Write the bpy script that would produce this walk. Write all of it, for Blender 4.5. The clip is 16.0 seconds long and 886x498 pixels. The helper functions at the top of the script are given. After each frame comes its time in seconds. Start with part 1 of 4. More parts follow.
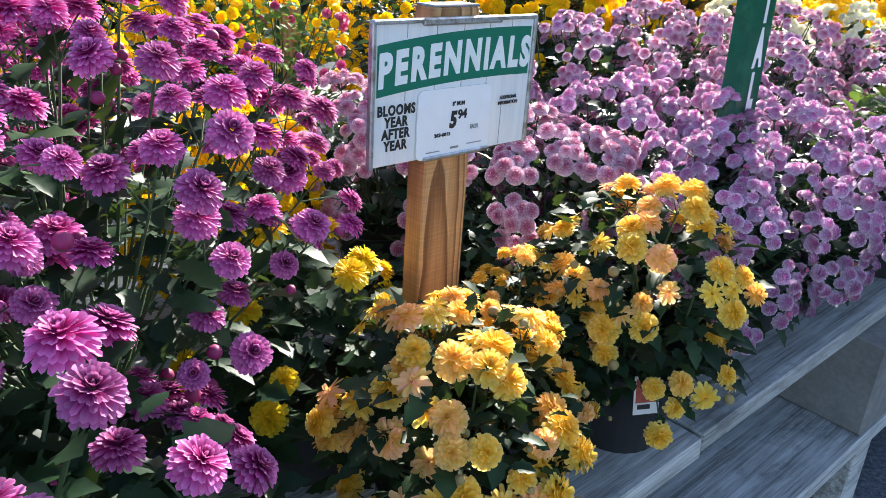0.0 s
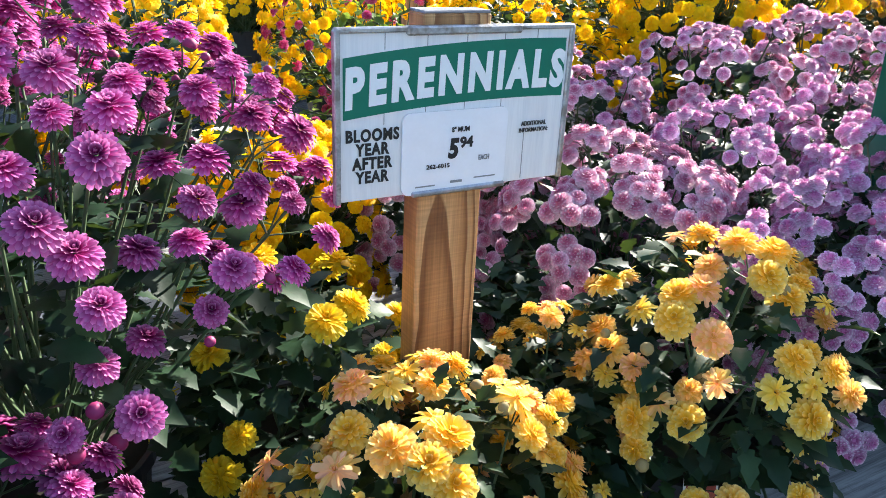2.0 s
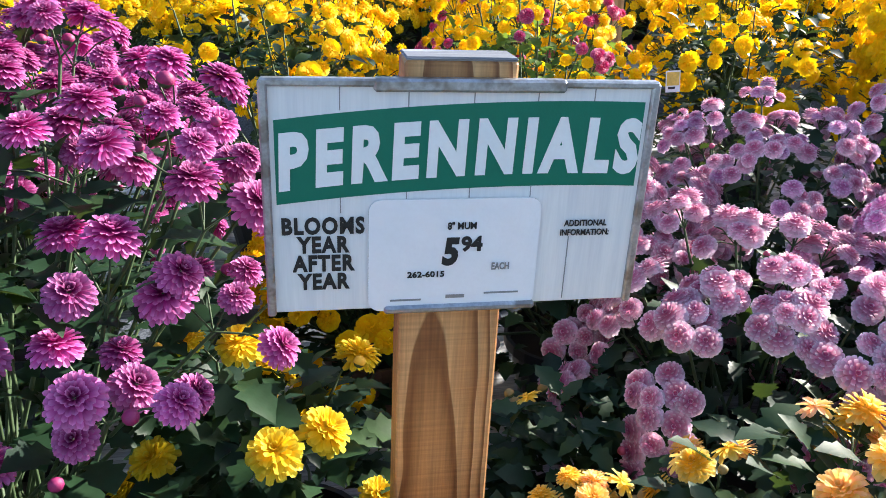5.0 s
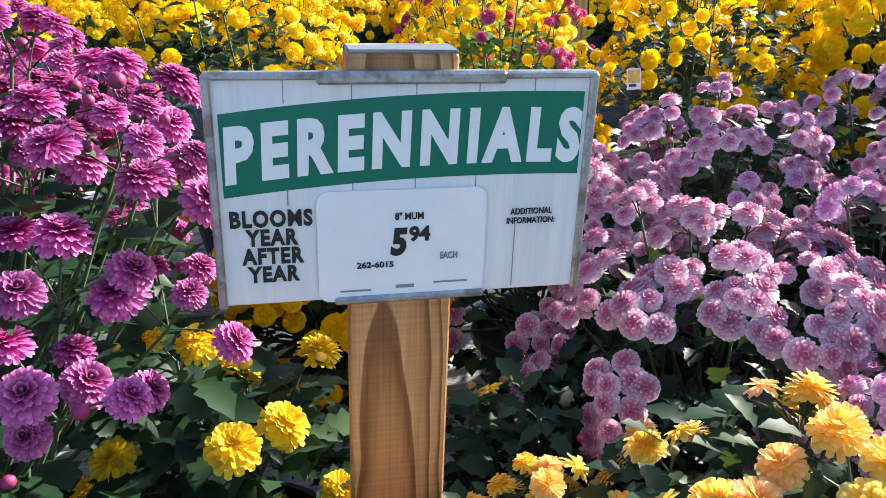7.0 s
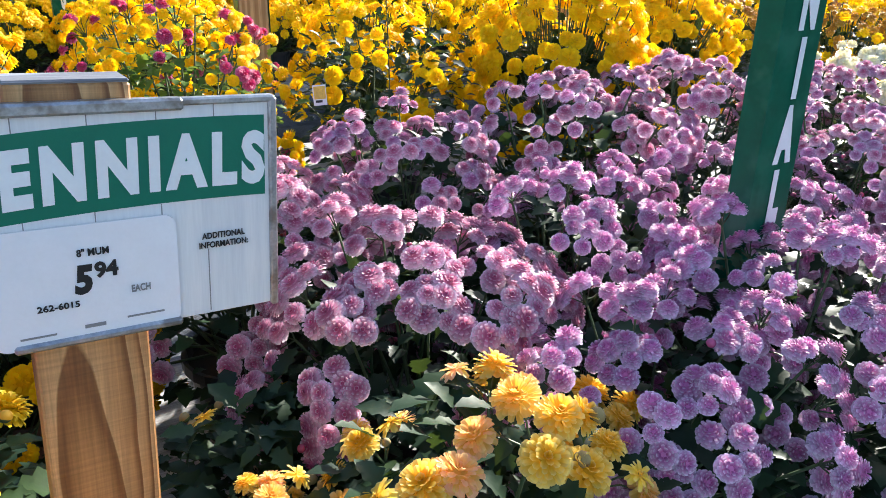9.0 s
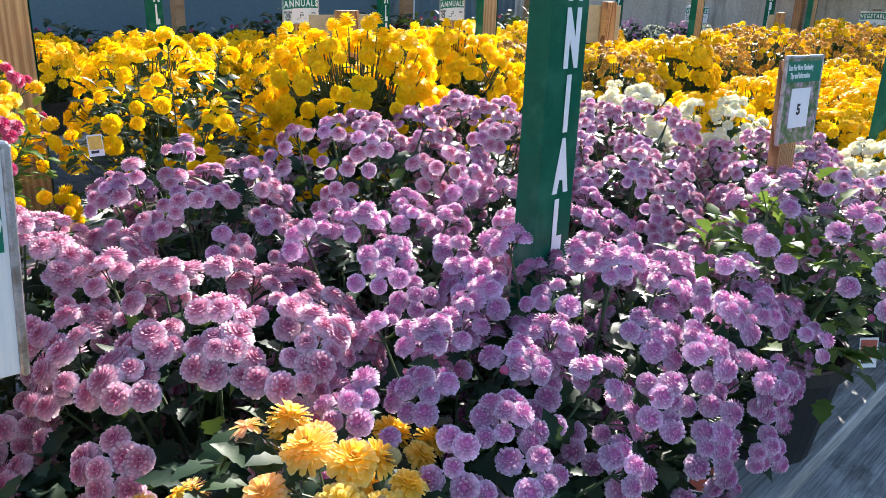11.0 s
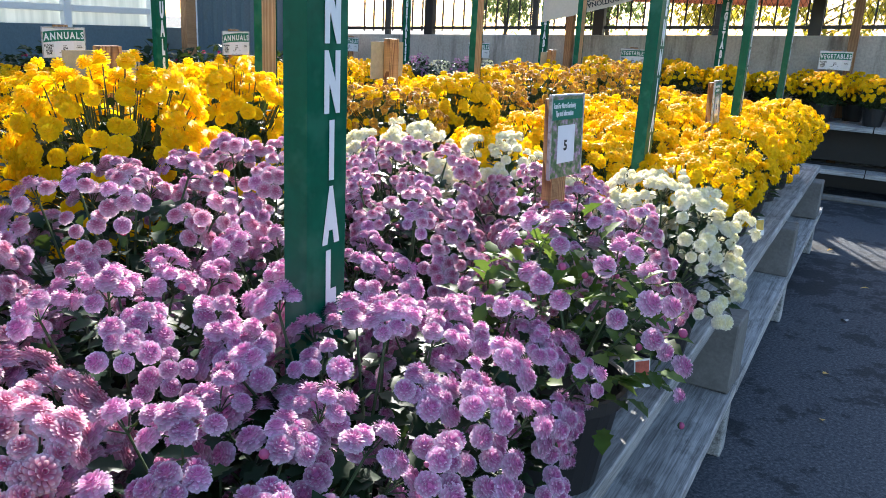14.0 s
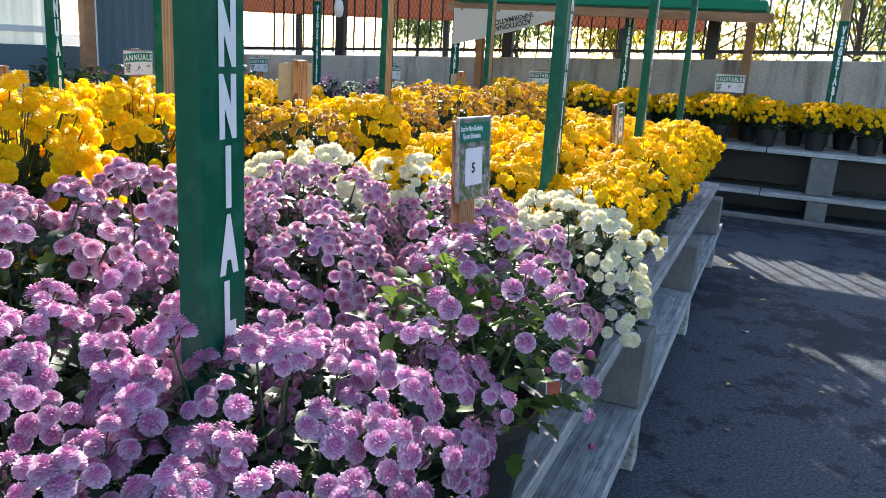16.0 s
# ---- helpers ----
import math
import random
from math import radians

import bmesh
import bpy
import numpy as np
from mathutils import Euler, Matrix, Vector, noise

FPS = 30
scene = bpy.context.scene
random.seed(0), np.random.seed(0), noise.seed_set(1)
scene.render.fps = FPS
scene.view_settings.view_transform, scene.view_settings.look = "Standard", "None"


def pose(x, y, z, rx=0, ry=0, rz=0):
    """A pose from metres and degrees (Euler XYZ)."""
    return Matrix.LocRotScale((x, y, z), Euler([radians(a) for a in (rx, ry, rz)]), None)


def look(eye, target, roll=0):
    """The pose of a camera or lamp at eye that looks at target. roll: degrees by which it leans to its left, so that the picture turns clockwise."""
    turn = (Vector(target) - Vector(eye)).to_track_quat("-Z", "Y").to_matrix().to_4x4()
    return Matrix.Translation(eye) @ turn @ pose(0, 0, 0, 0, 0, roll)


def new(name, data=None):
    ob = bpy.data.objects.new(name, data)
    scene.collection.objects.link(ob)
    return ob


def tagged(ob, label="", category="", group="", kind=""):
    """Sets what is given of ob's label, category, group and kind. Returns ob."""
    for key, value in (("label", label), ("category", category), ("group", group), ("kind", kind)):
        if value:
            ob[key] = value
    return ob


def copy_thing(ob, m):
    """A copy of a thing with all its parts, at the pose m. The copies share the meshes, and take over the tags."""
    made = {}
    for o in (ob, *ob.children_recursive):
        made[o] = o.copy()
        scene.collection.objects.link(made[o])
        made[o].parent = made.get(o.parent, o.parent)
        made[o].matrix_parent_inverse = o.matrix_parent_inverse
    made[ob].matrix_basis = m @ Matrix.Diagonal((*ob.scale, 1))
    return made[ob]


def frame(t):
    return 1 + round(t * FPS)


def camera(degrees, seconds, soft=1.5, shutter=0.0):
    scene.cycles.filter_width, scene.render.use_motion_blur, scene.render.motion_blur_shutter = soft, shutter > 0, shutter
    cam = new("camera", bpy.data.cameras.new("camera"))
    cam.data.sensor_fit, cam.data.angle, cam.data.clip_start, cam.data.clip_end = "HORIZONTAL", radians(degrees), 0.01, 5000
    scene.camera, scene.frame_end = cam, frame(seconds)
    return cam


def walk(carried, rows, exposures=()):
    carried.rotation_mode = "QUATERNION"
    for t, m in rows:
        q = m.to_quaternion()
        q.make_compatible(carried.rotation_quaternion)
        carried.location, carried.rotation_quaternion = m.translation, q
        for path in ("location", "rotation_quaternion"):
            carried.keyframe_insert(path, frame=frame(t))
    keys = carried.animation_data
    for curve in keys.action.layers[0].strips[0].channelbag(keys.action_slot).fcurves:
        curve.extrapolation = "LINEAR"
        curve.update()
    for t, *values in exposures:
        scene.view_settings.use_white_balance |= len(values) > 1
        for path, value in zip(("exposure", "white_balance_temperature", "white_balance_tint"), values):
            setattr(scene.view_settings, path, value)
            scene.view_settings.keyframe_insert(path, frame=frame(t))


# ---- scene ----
cam = camera(59.5, 16.0, soft=0.85)
PATH = [
    (0, (0.235, 0.426, 1.489), (0.148, 2.23, 0.631), 1.5),
    (0.5, (0.288, 0.508, 1.48), (0.103, 2.303, 0.616), 0.2),
    (1, (0.36, 0.575, 1.477), (0.031, 2.358, 0.632), -0.9),
    (1.5, (0.409, 0.616, 1.469), (-0.057, 2.371, 0.63), -0.6),
    (2, (0.445, 0.654, 1.456), (-0.1, 2.388, 0.624), -0.4),
    (2.5, (0.463, 0.727, 1.452), (-0.151, 2.439, 0.619), -0.1),
    (3, (0.45, 0.833, 1.447), (-0.259, 2.51, 0.62), -0.1),
    (3.5, (0.446, 0.897, 1.44), (-0.34, 2.546, 0.625), -0.9),
    (4, (0.475, 0.957, 1.445), (-0.435, 2.542, 0.632), -0.8),
    (6.3, (0.557, 1.046, 1.433), (-0.594, 2.470, 0.628), -1.5),
    (6.5, (0.558, 1.038, 1.428), (-0.584, 2.479, 0.64), -1.7),
    (7, (0.564, 1.031, 1.435), (-0.483, 2.536, 0.636), -1.7),
    (7.5, (0.564, 1.021, 1.434), (-0.291, 2.647, 0.644), -1.0),
    (8, (0.567, 1.016, 1.436), (-0.119, 2.723, 0.651), -0.5),
    (8.5, (0.575, 1.011, 1.44), (0.049, 2.778, 0.665), 0.1),
    (9, (0.587, 1.014, 1.448), (0.206, 2.82, 0.676), 1.1),
    (9.5, (0.603, 1.011, 1.449), (0.342, 2.849, 0.706), 1.3),
    (10, (0.612, 1.01, 1.448), (0.486, 2.875, 0.736), 1.7),
    (12.3, (0.638, 1.086, 1.428), (0.931, 2.968, 0.815), 2.0),
    (12.5, (0.646, 1.091, 1.435), (0.979, 2.964, 0.82), 2.1),
    (13, (0.661, 1.101, 1.442), (1.091, 2.959, 0.837), 2.5),
    (13.5, (0.672, 1.099, 1.445), (1.180, 2.944, 0.863), 2.8),
    (14, (0.682, 1.103, 1.451), (1.248, 2.939, 0.895), 3.0),
    (14.5, (0.692, 1.102, 1.454), (1.308, 2.929, 0.922), 2.9),
    (15, (0.703, 1.108, 1.458), (1.386, 2.915, 0.939), 3.2),
    (15.5, (0.707, 1.113, 1.457), (1.437, 2.904, 0.951), 3.3),
    (16, (0.706, 1.121, 1.456), (1.476, 2.899, 0.961), 3.5),
]
EXPOSURE = 1.72
walk(cam, [(t, look(eye, target, roll)) for t, eye, target, roll in PATH], [(0, EXPOSURE + 0.10, 6250, 10), (0.6, EXPOSURE + 0.24, 6250, 10), (2, EXPOSURE + 0.20, 6250, 10), (4, EXPOSURE + 0.04, 6250, 10), (6.5, EXPOSURE - 0.02, 6250, 10), (9.5, EXPOSURE - 0.08, 6250, 10), (12.5, EXPOSURE + 0.0, 6250, 10), (15, EXPOSURE - 0.10, 6250, 10), (16, EXPOSURE - 0.14, 6250, 10)])

# ---- light ----
SUN_AZ, SUN_EL = 17.0, 25.0
sun_dir = Vector((math.sin(radians(SUN_AZ)) * math.cos(radians(SUN_EL)), math.cos(radians(SUN_AZ)) * math.cos(radians(SUN_EL)), math.sin(radians(SUN_EL))))
world = bpy.data.worlds.new("world")
scene.world = world
world.use_nodes = True
wn = world.node_tree.nodes
sky = wn.new("ShaderNodeTexSky")
sky.sky_type, sky.sun_disc = "NISHITA", False
sky.sun_elevation, sky.sun_rotation = radians(SUN_EL), radians(SUN_AZ)
world.node_tree.links.new(sky.outputs[0], wn["Background"].inputs[0])
wn["Background"].inputs[1].default_value = 0.105
lamp = bpy.data.lights.new("sun", "SUN")
lamp.energy, lamp.angle, lamp.color = 5.0, radians(0.55), (1.0, 0.93, 0.82)
sun = new("sun", lamp)
sun.matrix_world = look(sun_dir * 30, (0, 0, 0))

# The benches run along u; v goes into the display, away from the aisle. z is up.
BENCH = pose(0.5, 1.43, 0, 0, 0, 43.9)


def at(u, v, z, rz=0, rx=0, ry=0, s=1.0):
    return BENCH @ pose(u, v, z, rx, ry, rz) @ Matrix.Scale(s, 4)


# ---- materials ----
def material(name):
    m = bpy.data.materials.new(name)
    m.use_nodes = True
    nt = m.node_tree
    return m, nt, nt.nodes["Principled BSDF"], nt.nodes["Material Output"]


def node(nt, kind, **kw):
    n = nt.nodes.new(kind)
    for k, v in kw.items():
        n.inputs[k.replace("_", " ")].default_value = v
    return n


def ramp(nt, fac, stops):
    r = nt.nodes.new("ShaderNodeValToRGB")
    e = r.color_ramp.elements
    while len(e) < len(stops):
        e.new(0.5)
    for el, (p, c) in zip(e, stops):
        el.position, el.color = p, (*c, 1)
    nt.links.new(fac, r.inputs[0])
    return r.outputs[0]


def coords(nt, scale=(1, 1, 1), out="Object"):
    tc = nt.nodes.new("ShaderNodeTexCoord")
    mp = nt.nodes.new("ShaderNodeMapping")
    mp.inputs["Scale"].default_value = scale
    nt.links.new(tc.outputs[out], mp.inputs[0])
    return mp.outputs[0]


def tex_noise(nt, vec, scale, detail=4.0, rough=0.6):
    n = node(nt, "ShaderNodeTexNoise", Scale=scale, Detail=detail, Roughness=rough)
    nt.links.new(vec, n.inputs["Vector"])
    return n.outputs["Fac"]


def mixc(nt, a, b, fac, mode="MIX"):
    m = nt.nodes.new("ShaderNodeMix")
    m.data_type, m.blend_type = "RGBA", mode
    for sock, v in ((m.inputs[0], fac), (m.inputs[6], a), (m.inputs[7], b)):
        if isinstance(v, (float, int)):
            sock.default_value = v
        elif isinstance(v, tuple):
            sock.default_value = (*v, 1)
        else:
            nt.links.new(v, sock)
    return m.outputs[2]


def bump(nt, p, height, strength=0.3, distance=0.005):
    b = node(nt, "ShaderNodeBump", Strength=strength, Distance=distance)
    nt.links.new(height, b.inputs["Height"])
    nt.links.new(b.outputs[0], p.inputs["Normal"])


def surface(name, stops, scale=20.0, stretch=(1, 1, 1), rough=0.7, metal=0.0, bumps=0.3, fine=6.0, stain=None, dist=0.004, grainy=0.6):
    """A two-scale noise surface: a ramp of colours, finer grain on it, and stains."""
    m, nt, p, out = material(name)
    vec = coords(nt, stretch)
    a = tex_noise(nt, vec, scale, 5)
    b = tex_noise(nt, vec, scale * fine, 3)
    col = ramp(nt, a, stops)
    col = mixc(nt, col, (0.5, 0.5, 0.5), 0.0)
    grain = ramp(nt, b, [(0.3, (0.72, 0.72, 0.72)), (0.7, (1.15, 1.15, 1.15))])
    col = mixc(nt, col, grain, grainy, "MULTIPLY")
    if stain:
        s = tex_noise(nt, coords(nt), stain[0], 3)
        col = mixc(nt, col, stain[1], ramp(nt, s, [(0.5, (0, 0, 0)), (0.62, (stain[2],) * 3)]))
    nt.links.new(col, p.inputs["Base Color"])
    p.inputs["Roughness"].default_value, p.inputs["Metallic"].default_value = rough, metal
    if bumps:
        bump(nt, p, b, bumps, dist)
    return m


def petal_material(name, inner, outer, tip, var=0.15, glow=0.38, fade=None, low=0.7):
    """Petals: colour runs from the heart to the outer rings and to the petal's tip; thin, so light shines through."""
    m, nt, p, out = material(name)
    ring = nt.nodes.new("ShaderNodeAttribute")
    ring.attribute_name = "ring"
    along = nt.nodes.new("ShaderNodeAttribute")
    along.attribute_name = "tip"
    col = mixc(nt, inner, outer, ring.outputs["Fac"])
    pw = nt.nodes.new("ShaderNodeMath")
    pw.operation = "POWER"
    pw.inputs[1].default_value = 3.4
    nt.links.new(along.outputs["Fac"], pw.inputs[0])
    col = mixc(nt, col, tip, pw.outputs[0])
    info = nt.nodes.new("ShaderNodeObjectInfo")
    geo = nt.nodes.new("ShaderNodeNewGeometry")
    if fade:
        f = ramp(nt, info.outputs["Random"], [(0.5, (0, 0, 0)), (0.9, (1, 1, 1))])
        g = ramp(nt, geo.outputs["Random Per Island"], [(0.2, (0.3,) * 3), (0.8, (1, 1, 1))])
        col = mixc(nt, col, fade, mixc(nt, f, g, 1.0, "MULTIPLY"))
    v1 = ramp(nt, info.outputs["Random"], [(0.0, (1 - var,) * 3), (1.0, (1 + var * 0.4,) * 3)])
    v2 = ramp(nt, geo.outputs["Random Per Island"], [(0.0, (low,) * 3), (1.0, (1.12,) * 3)])
    col = mixc(nt, col, mixc(nt, v1, v2, 1.0, "MULTIPLY"), 1.0, "MULTIPLY")
    nt.links.new(col, p.inputs["Base Color"])
    p.inputs["Roughness"].default_value = 0.6
    p.inputs["Specular IOR Level"].default_value = 0.25
    tr = nt.nodes.new("ShaderNodeBsdfTranslucent")
    nt.links.new(col, tr.inputs[0])
    mx = nt.nodes.new("ShaderNodeMixShader")
    mx.inputs[0].default_value = glow
    nt.links.new(p.outputs[0], mx.inputs[1])
    nt.links.new(tr.outputs[0], mx.inputs[2])
    nt.links.new(mx.outputs[0], out.inputs[0])
    return m


def leaf_material(name, dark, light, glow=0.25):
    m, nt, p, out = material(name)
    geo = nt.nodes.new("ShaderNodeNewGeometry")
    col = ramp(nt, geo.outputs["Random Per Island"], [(0.0, dark), (0.85, light), (1.0, (light[0] * 1.7, light[1] * 1.35, light[2]))])
    blot = tex_noise(nt, coords(nt), 60, 3)
    col = mixc(nt, col, ramp(nt, blot, [(0.3, (0.7,) * 3), (0.7, (1.15,) * 3)]), 0.7, "MULTIPLY")
    nt.links.new(col, p.inputs["Base Color"])
    p.inputs["Roughness"].default_value = 0.5
    p.inputs["Specular IOR Level"].default_value = 0.2
    bump(nt, p, blot, 0.25, 0.002)
    tr = nt.nodes.new("ShaderNodeBsdfTranslucent")
    lit = mixc(nt, col, (0.35, 0.5, 0.05), 0.22)
    nt.links.new(lit, tr.inputs[0])
    mx = nt.nodes.new("ShaderNodeMixShader")
    mx.inputs[0].default_value = glow
    nt.links.new(p.outputs[0], mx.inputs[1])
    nt.links.new(tr.outputs[0], mx.inputs[2])
    nt.links.new(mx.outputs[0], out.inputs[0])
    return m


def wood_material(name, pale, dark, ring_scale=18.0, rough=0.75, along="X", contrast=0.5, var=0.25, weather=0.0):
    """Sawn timber: bands of grain warped by noise, running along one axis, and checks."""
    m, nt, p, out = material(name)
    st = {"X": (0.10, 1, 1), "Y": (1, 0.07, 1), "Z": (1, 1, 0.10)}[along]
    vec = coords(nt, st)
    w = node(nt, "ShaderNodeTexWave", Scale=ring_scale, Distortion=14.0 if along == "Y" else 5.0, Detail=2.0, Detail_Scale=0.9)
    w.bands_direction = "Y" if along == "X" else "X"
    w.wave_profile = "SAW" if along == "Y" else "SIN"
    nt.links.new(vec, w.inputs["Vector"])
    fine = tex_noise(nt, coords(nt, {"X": (3, 60, 60), "Y": (60, 3, 60), "Z": (60, 60, 3)}[along]), 4.0, 5)
    big = tex_noise(nt, coords(nt), 5.0, 3)
    col = ramp(nt, w.outputs["Fac"], [(0.15, pale), (0.85, tuple(a * (1 - contrast) + b * contrast for a, b in zip(pale, dark)))])
    col = mixc(nt, col, dark, ramp(nt, fine, [(0.45, (0, 0, 0)), (0.75, (0.75,) * 3)]))
    col = mixc(nt, col, ramp(nt, big, [(0.3, (0.7,) * 3), (0.7, (1.15,) * 3)]), 0.8, "MULTIPLY")
    if weather:
        streak = tex_noise(nt, coords(nt, {"X": (0.8, 26, 26), "Y": (26, 0.8, 26), "Z": (26, 26, 0.8)}[along]), 2.5, 6, 0.75)
        blot = tex_noise(nt, coords(nt, (2.2, 4, 4)), 1.9, 7, 0.72)
        col = mixc(nt, col, ramp(nt, streak, [(0.36, (0.42,) * 3), (0.5, (0.95,) * 3), (0.66, (1.25,) * 3)]), weather, "MULTIPLY")
        col = mixc(nt, col, (0.06, 0.055, 0.05), ramp(nt, blot, [(0.54, (0, 0, 0)), (0.66, (0.6 * weather,) * 3)]))
    info = nt.nodes.new("ShaderNodeObjectInfo")
    col = mixc(nt, col, ramp(nt, info.outputs["Random"], [(0, (1 - var,) * 3), (1, (1 + var * 0.5,) * 3)]), 1.0, "MULTIPLY")
    nt.links.new(col, p.inputs["Base Color"])
    p.inputs["Roughness"].default_value = rough
    bump(nt, p, mixc(nt, fine, streak, 0.6) if weather else fine, 0.35, 0.003)
    return m


def upright_wood():
    """Flat-sawn pine: a broad pale heart, dark growth lines crowding towards one edge, saw marks across and drying checks."""
    m, nt, p, out = material("sawn_pine_upright")
    warp = tex_noise(nt, coords(nt, (6, 1.6, 6)), 2.2, 2)
    sep = nt.nodes.new("ShaderNodeSeparateXYZ")
    nt.links.new(coords(nt), sep.inputs[0])

    def calc(op, a, b):
        n = nt.nodes.new("ShaderNodeMath")
        n.operation = op
        for k, v in enumerate((a, b)):
            if isinstance(v, (int, float)):
                n.inputs[k].default_value = v
            else:
                nt.links.new(v, n.inputs[k])
        return n.outputs[0]

    off = calc("SUBTRACT", sep.outputs[0], 0.136)
    off = calc("ADD", off, calc("MULTIPLY", calc("SUBTRACT", warp, 0.5), 0.030))
    bow = calc("MULTIPLY", calc("MULTIPLY", off, off), 900.0)
    rings = calc("ADD", bow, calc("MULTIPLY", sep.outputs[1], 3.2))
    saw = calc("FRACT", rings, 0.0)
    col = ramp(nt, saw, [(0.0, (0.60, 0.34, 0.15)), (0.55, (0.50, 0.25, 0.095)), (0.86, (0.22, 0.085, 0.028)), (0.97, (0.24, 0.10, 0.035)), (1.0, (0.58, 0.33, 0.14))])
    marks = tex_noise(nt, coords(nt, (4, 160, 4)), 1.6, 3)
    col = mixc(nt, col, ramp(nt, marks, [(0.3, (0.78,) * 3), (0.62, (1.08,) * 3)]), 0.8, "MULTIPLY")
    fibre = tex_noise(nt, coords(nt, (220, 5, 220)), 1.5, 4)
    col = mixc(nt, col, ramp(nt, fibre, [(0.35, (0.72,) * 3), (0.65, (1.1,) * 3)]), 0.8, "MULTIPLY")
    nt.links.new(col, p.inputs["Base Color"])
    p.inputs["Roughness"].default_value = 0.55
    bump(nt, p, mixc(nt, fibre, marks, 0.5), 0.4, 0.003)
    return m


def plain(name, col, rough=0.5, metal=0.0, speck=0.12, scale=40.0):
    return surface(name, [(0.3, tuple(c * (1 - speck) for c in col)), (0.7, tuple(min(1, c * (1 + speck)) for c in col))], scale, rough=rough, metal=metal, bumps=0.08, grainy=min(0.6, speck * 2.5))


PETAL = {
    "pink": petal_material("petal_pale_pink", (0.62, 0.10, 0.26), (0.94, 0.64, 0.81), (0.98, 0.88, 0.95), 0.16, 0.34),
    "lilac": petal_material("petal_lilac", (0.58, 0.15, 0.39), (0.88, 0.58, 0.82), (0.96, 0.85, 0.96), 0.24, 0.34),
    "magenta": petal_material("petal_magenta", (0.34, 0.006, 0.14), (0.64, 0.045, 0.38), (0.88, 0.34, 0.68), 0.3, 0.36),
    "yellow": petal_material("petal_soft_yellow", (0.95, 0.56, 0.015), (1.0, 0.73, 0.09), (1.0, 0.83, 0.30), 0.06, 0.48, fade=(0.98, 0.60, 0.36), low=0.84),
    "gold": petal_material("petal_gold", (0.98, 0.64, 0.0), (1.0, 0.745, 0.0), (1.0, 0.80, 0.005), 0.1, 0.5, low=0.9),
    "bronze": petal_material("petal_bronze", (0.58, 0.26, 0.02), (0.84, 0.52, 0.07), (0.90, 0.64, 0.20), 0.25),
    "lemon": petal_material("petal_lemon", (0.90, 0.55, 0.0), (0.94, 0.72, 0.02), (0.95, 0.78, 0.06), 0.1),
    "white": petal_material("petal_cream", (0.90, 0.84, 0.50), (0.92, 0.90, 0.80), (0.93, 0.92, 0.86), 0.06, low=0.88),
    "rose": petal_material("petal_rose", (0.60, 0.02, 0.13), (0.72, 0.10, 0.32), (0.80, 0.30, 0.48), 0.2),
}
BUD = {
    "magenta": plain("bud_magenta", (0.27, 0.015, 0.10), 0.6),
    "pink": plain("bud_rose", (0.48, 0.08, 0.16), 0.6),
    "lilac": plain("bud_rose_dark", (0.40, 0.07, 0.18), 0.6),
    "yellow": plain("bud_tan", (0.30, 0.22, 0.08), 0.7),
    "gold": plain("bud_gold", (0.75, 0.45, 0.03), 0.6),
    "white": plain("bud_cream", (0.7, 0.68, 0.4), 0.6),
}
LEAF = leaf_material("leaf_dark_green", (0.008, 0.024, 0.014), (0.022, 0.054, 0.022), 0.16)
LEAF_SHOOT = leaf_material("leaf_mid_green", (0.025, 0.06, 0.018), (0.11, 0.19, 0.035), 0.35)
LEAF_FRESH = leaf_material("leaf_fresh_green", (0.06, 0.13, 0.025), (0.16, 0.26, 0.04), 0.4)
STEM = plain("stem_green", (0.065, 0.105, 0.045), 0.6)
POT = plain("pot_black_plastic", (0.018, 0.018, 0.02), 0.45)
POT_BROWN = plain("pot_brown_plastic", (0.16, 0.09, 0.06), 0.6)
OLD_WOOD = wood_material("weathered_grey_wood", (0.56, 0.56, 0.56), (0.17, 0.165, 0.165), 7.0, 0.85, "X", 0.25, 0.22, 0.9)
NEW_WOOD = wood_material("sawn_pine", (0.62, 0.40, 0.20), (0.33, 0.165, 0.06), 16.0, 0.6, "Z", 0.75, 0.12)
BEAM_WOOD = wood_material("treated_pine", (0.46, 0.25, 0.12), (0.26, 0.12, 0.05), 12.0, 0.65, "X", 0.6, 0.15)
GREEN = surface("green_vinyl_wrap", [(0.3, (0.0, 0.088, 0.048)), (0.7, (0.0, 0.105, 0.058))], 6, rough=0.33, bumps=0.05, stain=(14, (0.03, 0.16, 0.10), 0.5))
GREEN.node_tree.nodes["Principled BSDF"].inputs["Specular IOR Level"].default_value = 0.22
WHITE_INK = plain("white_lettering", (0.82, 0.84, 0.86), 0.4, speck=0.03)
BLACK_INK = plain("black_lettering", (0.015, 0.015, 0.016), 0.4)
GREY_INK = plain("grey_small_print", (0.25, 0.25, 0.26), 0.5)
SIGN_GREEN = plain("sign_green_print", (0.0, 0.16, 0.10), 0.35, speck=0.04)
SIGN_WHITE = surface("sign_white_plank_print", [(0.3, (0.70, 0.71, 0.74)), (0.6, (0.80, 0.80, 0.81))], 8, (10, 0.6, 1), 0.4, bumps=0.02, grainy=0.15)
PRICE_CARD = plain("price_card", (0.86, 0.86, 0.90), 0.12, speck=0.02)
STEEL = surface("galvanised_steel", [(0.3, (0.36, 0.38, 0.42)), (0.7, (0.55, 0.57, 0.60))], 60, rough=0.38, metal=0.85, bumps=0.1, stain=(40, (0.20, 0.17, 0.14), 0.7))


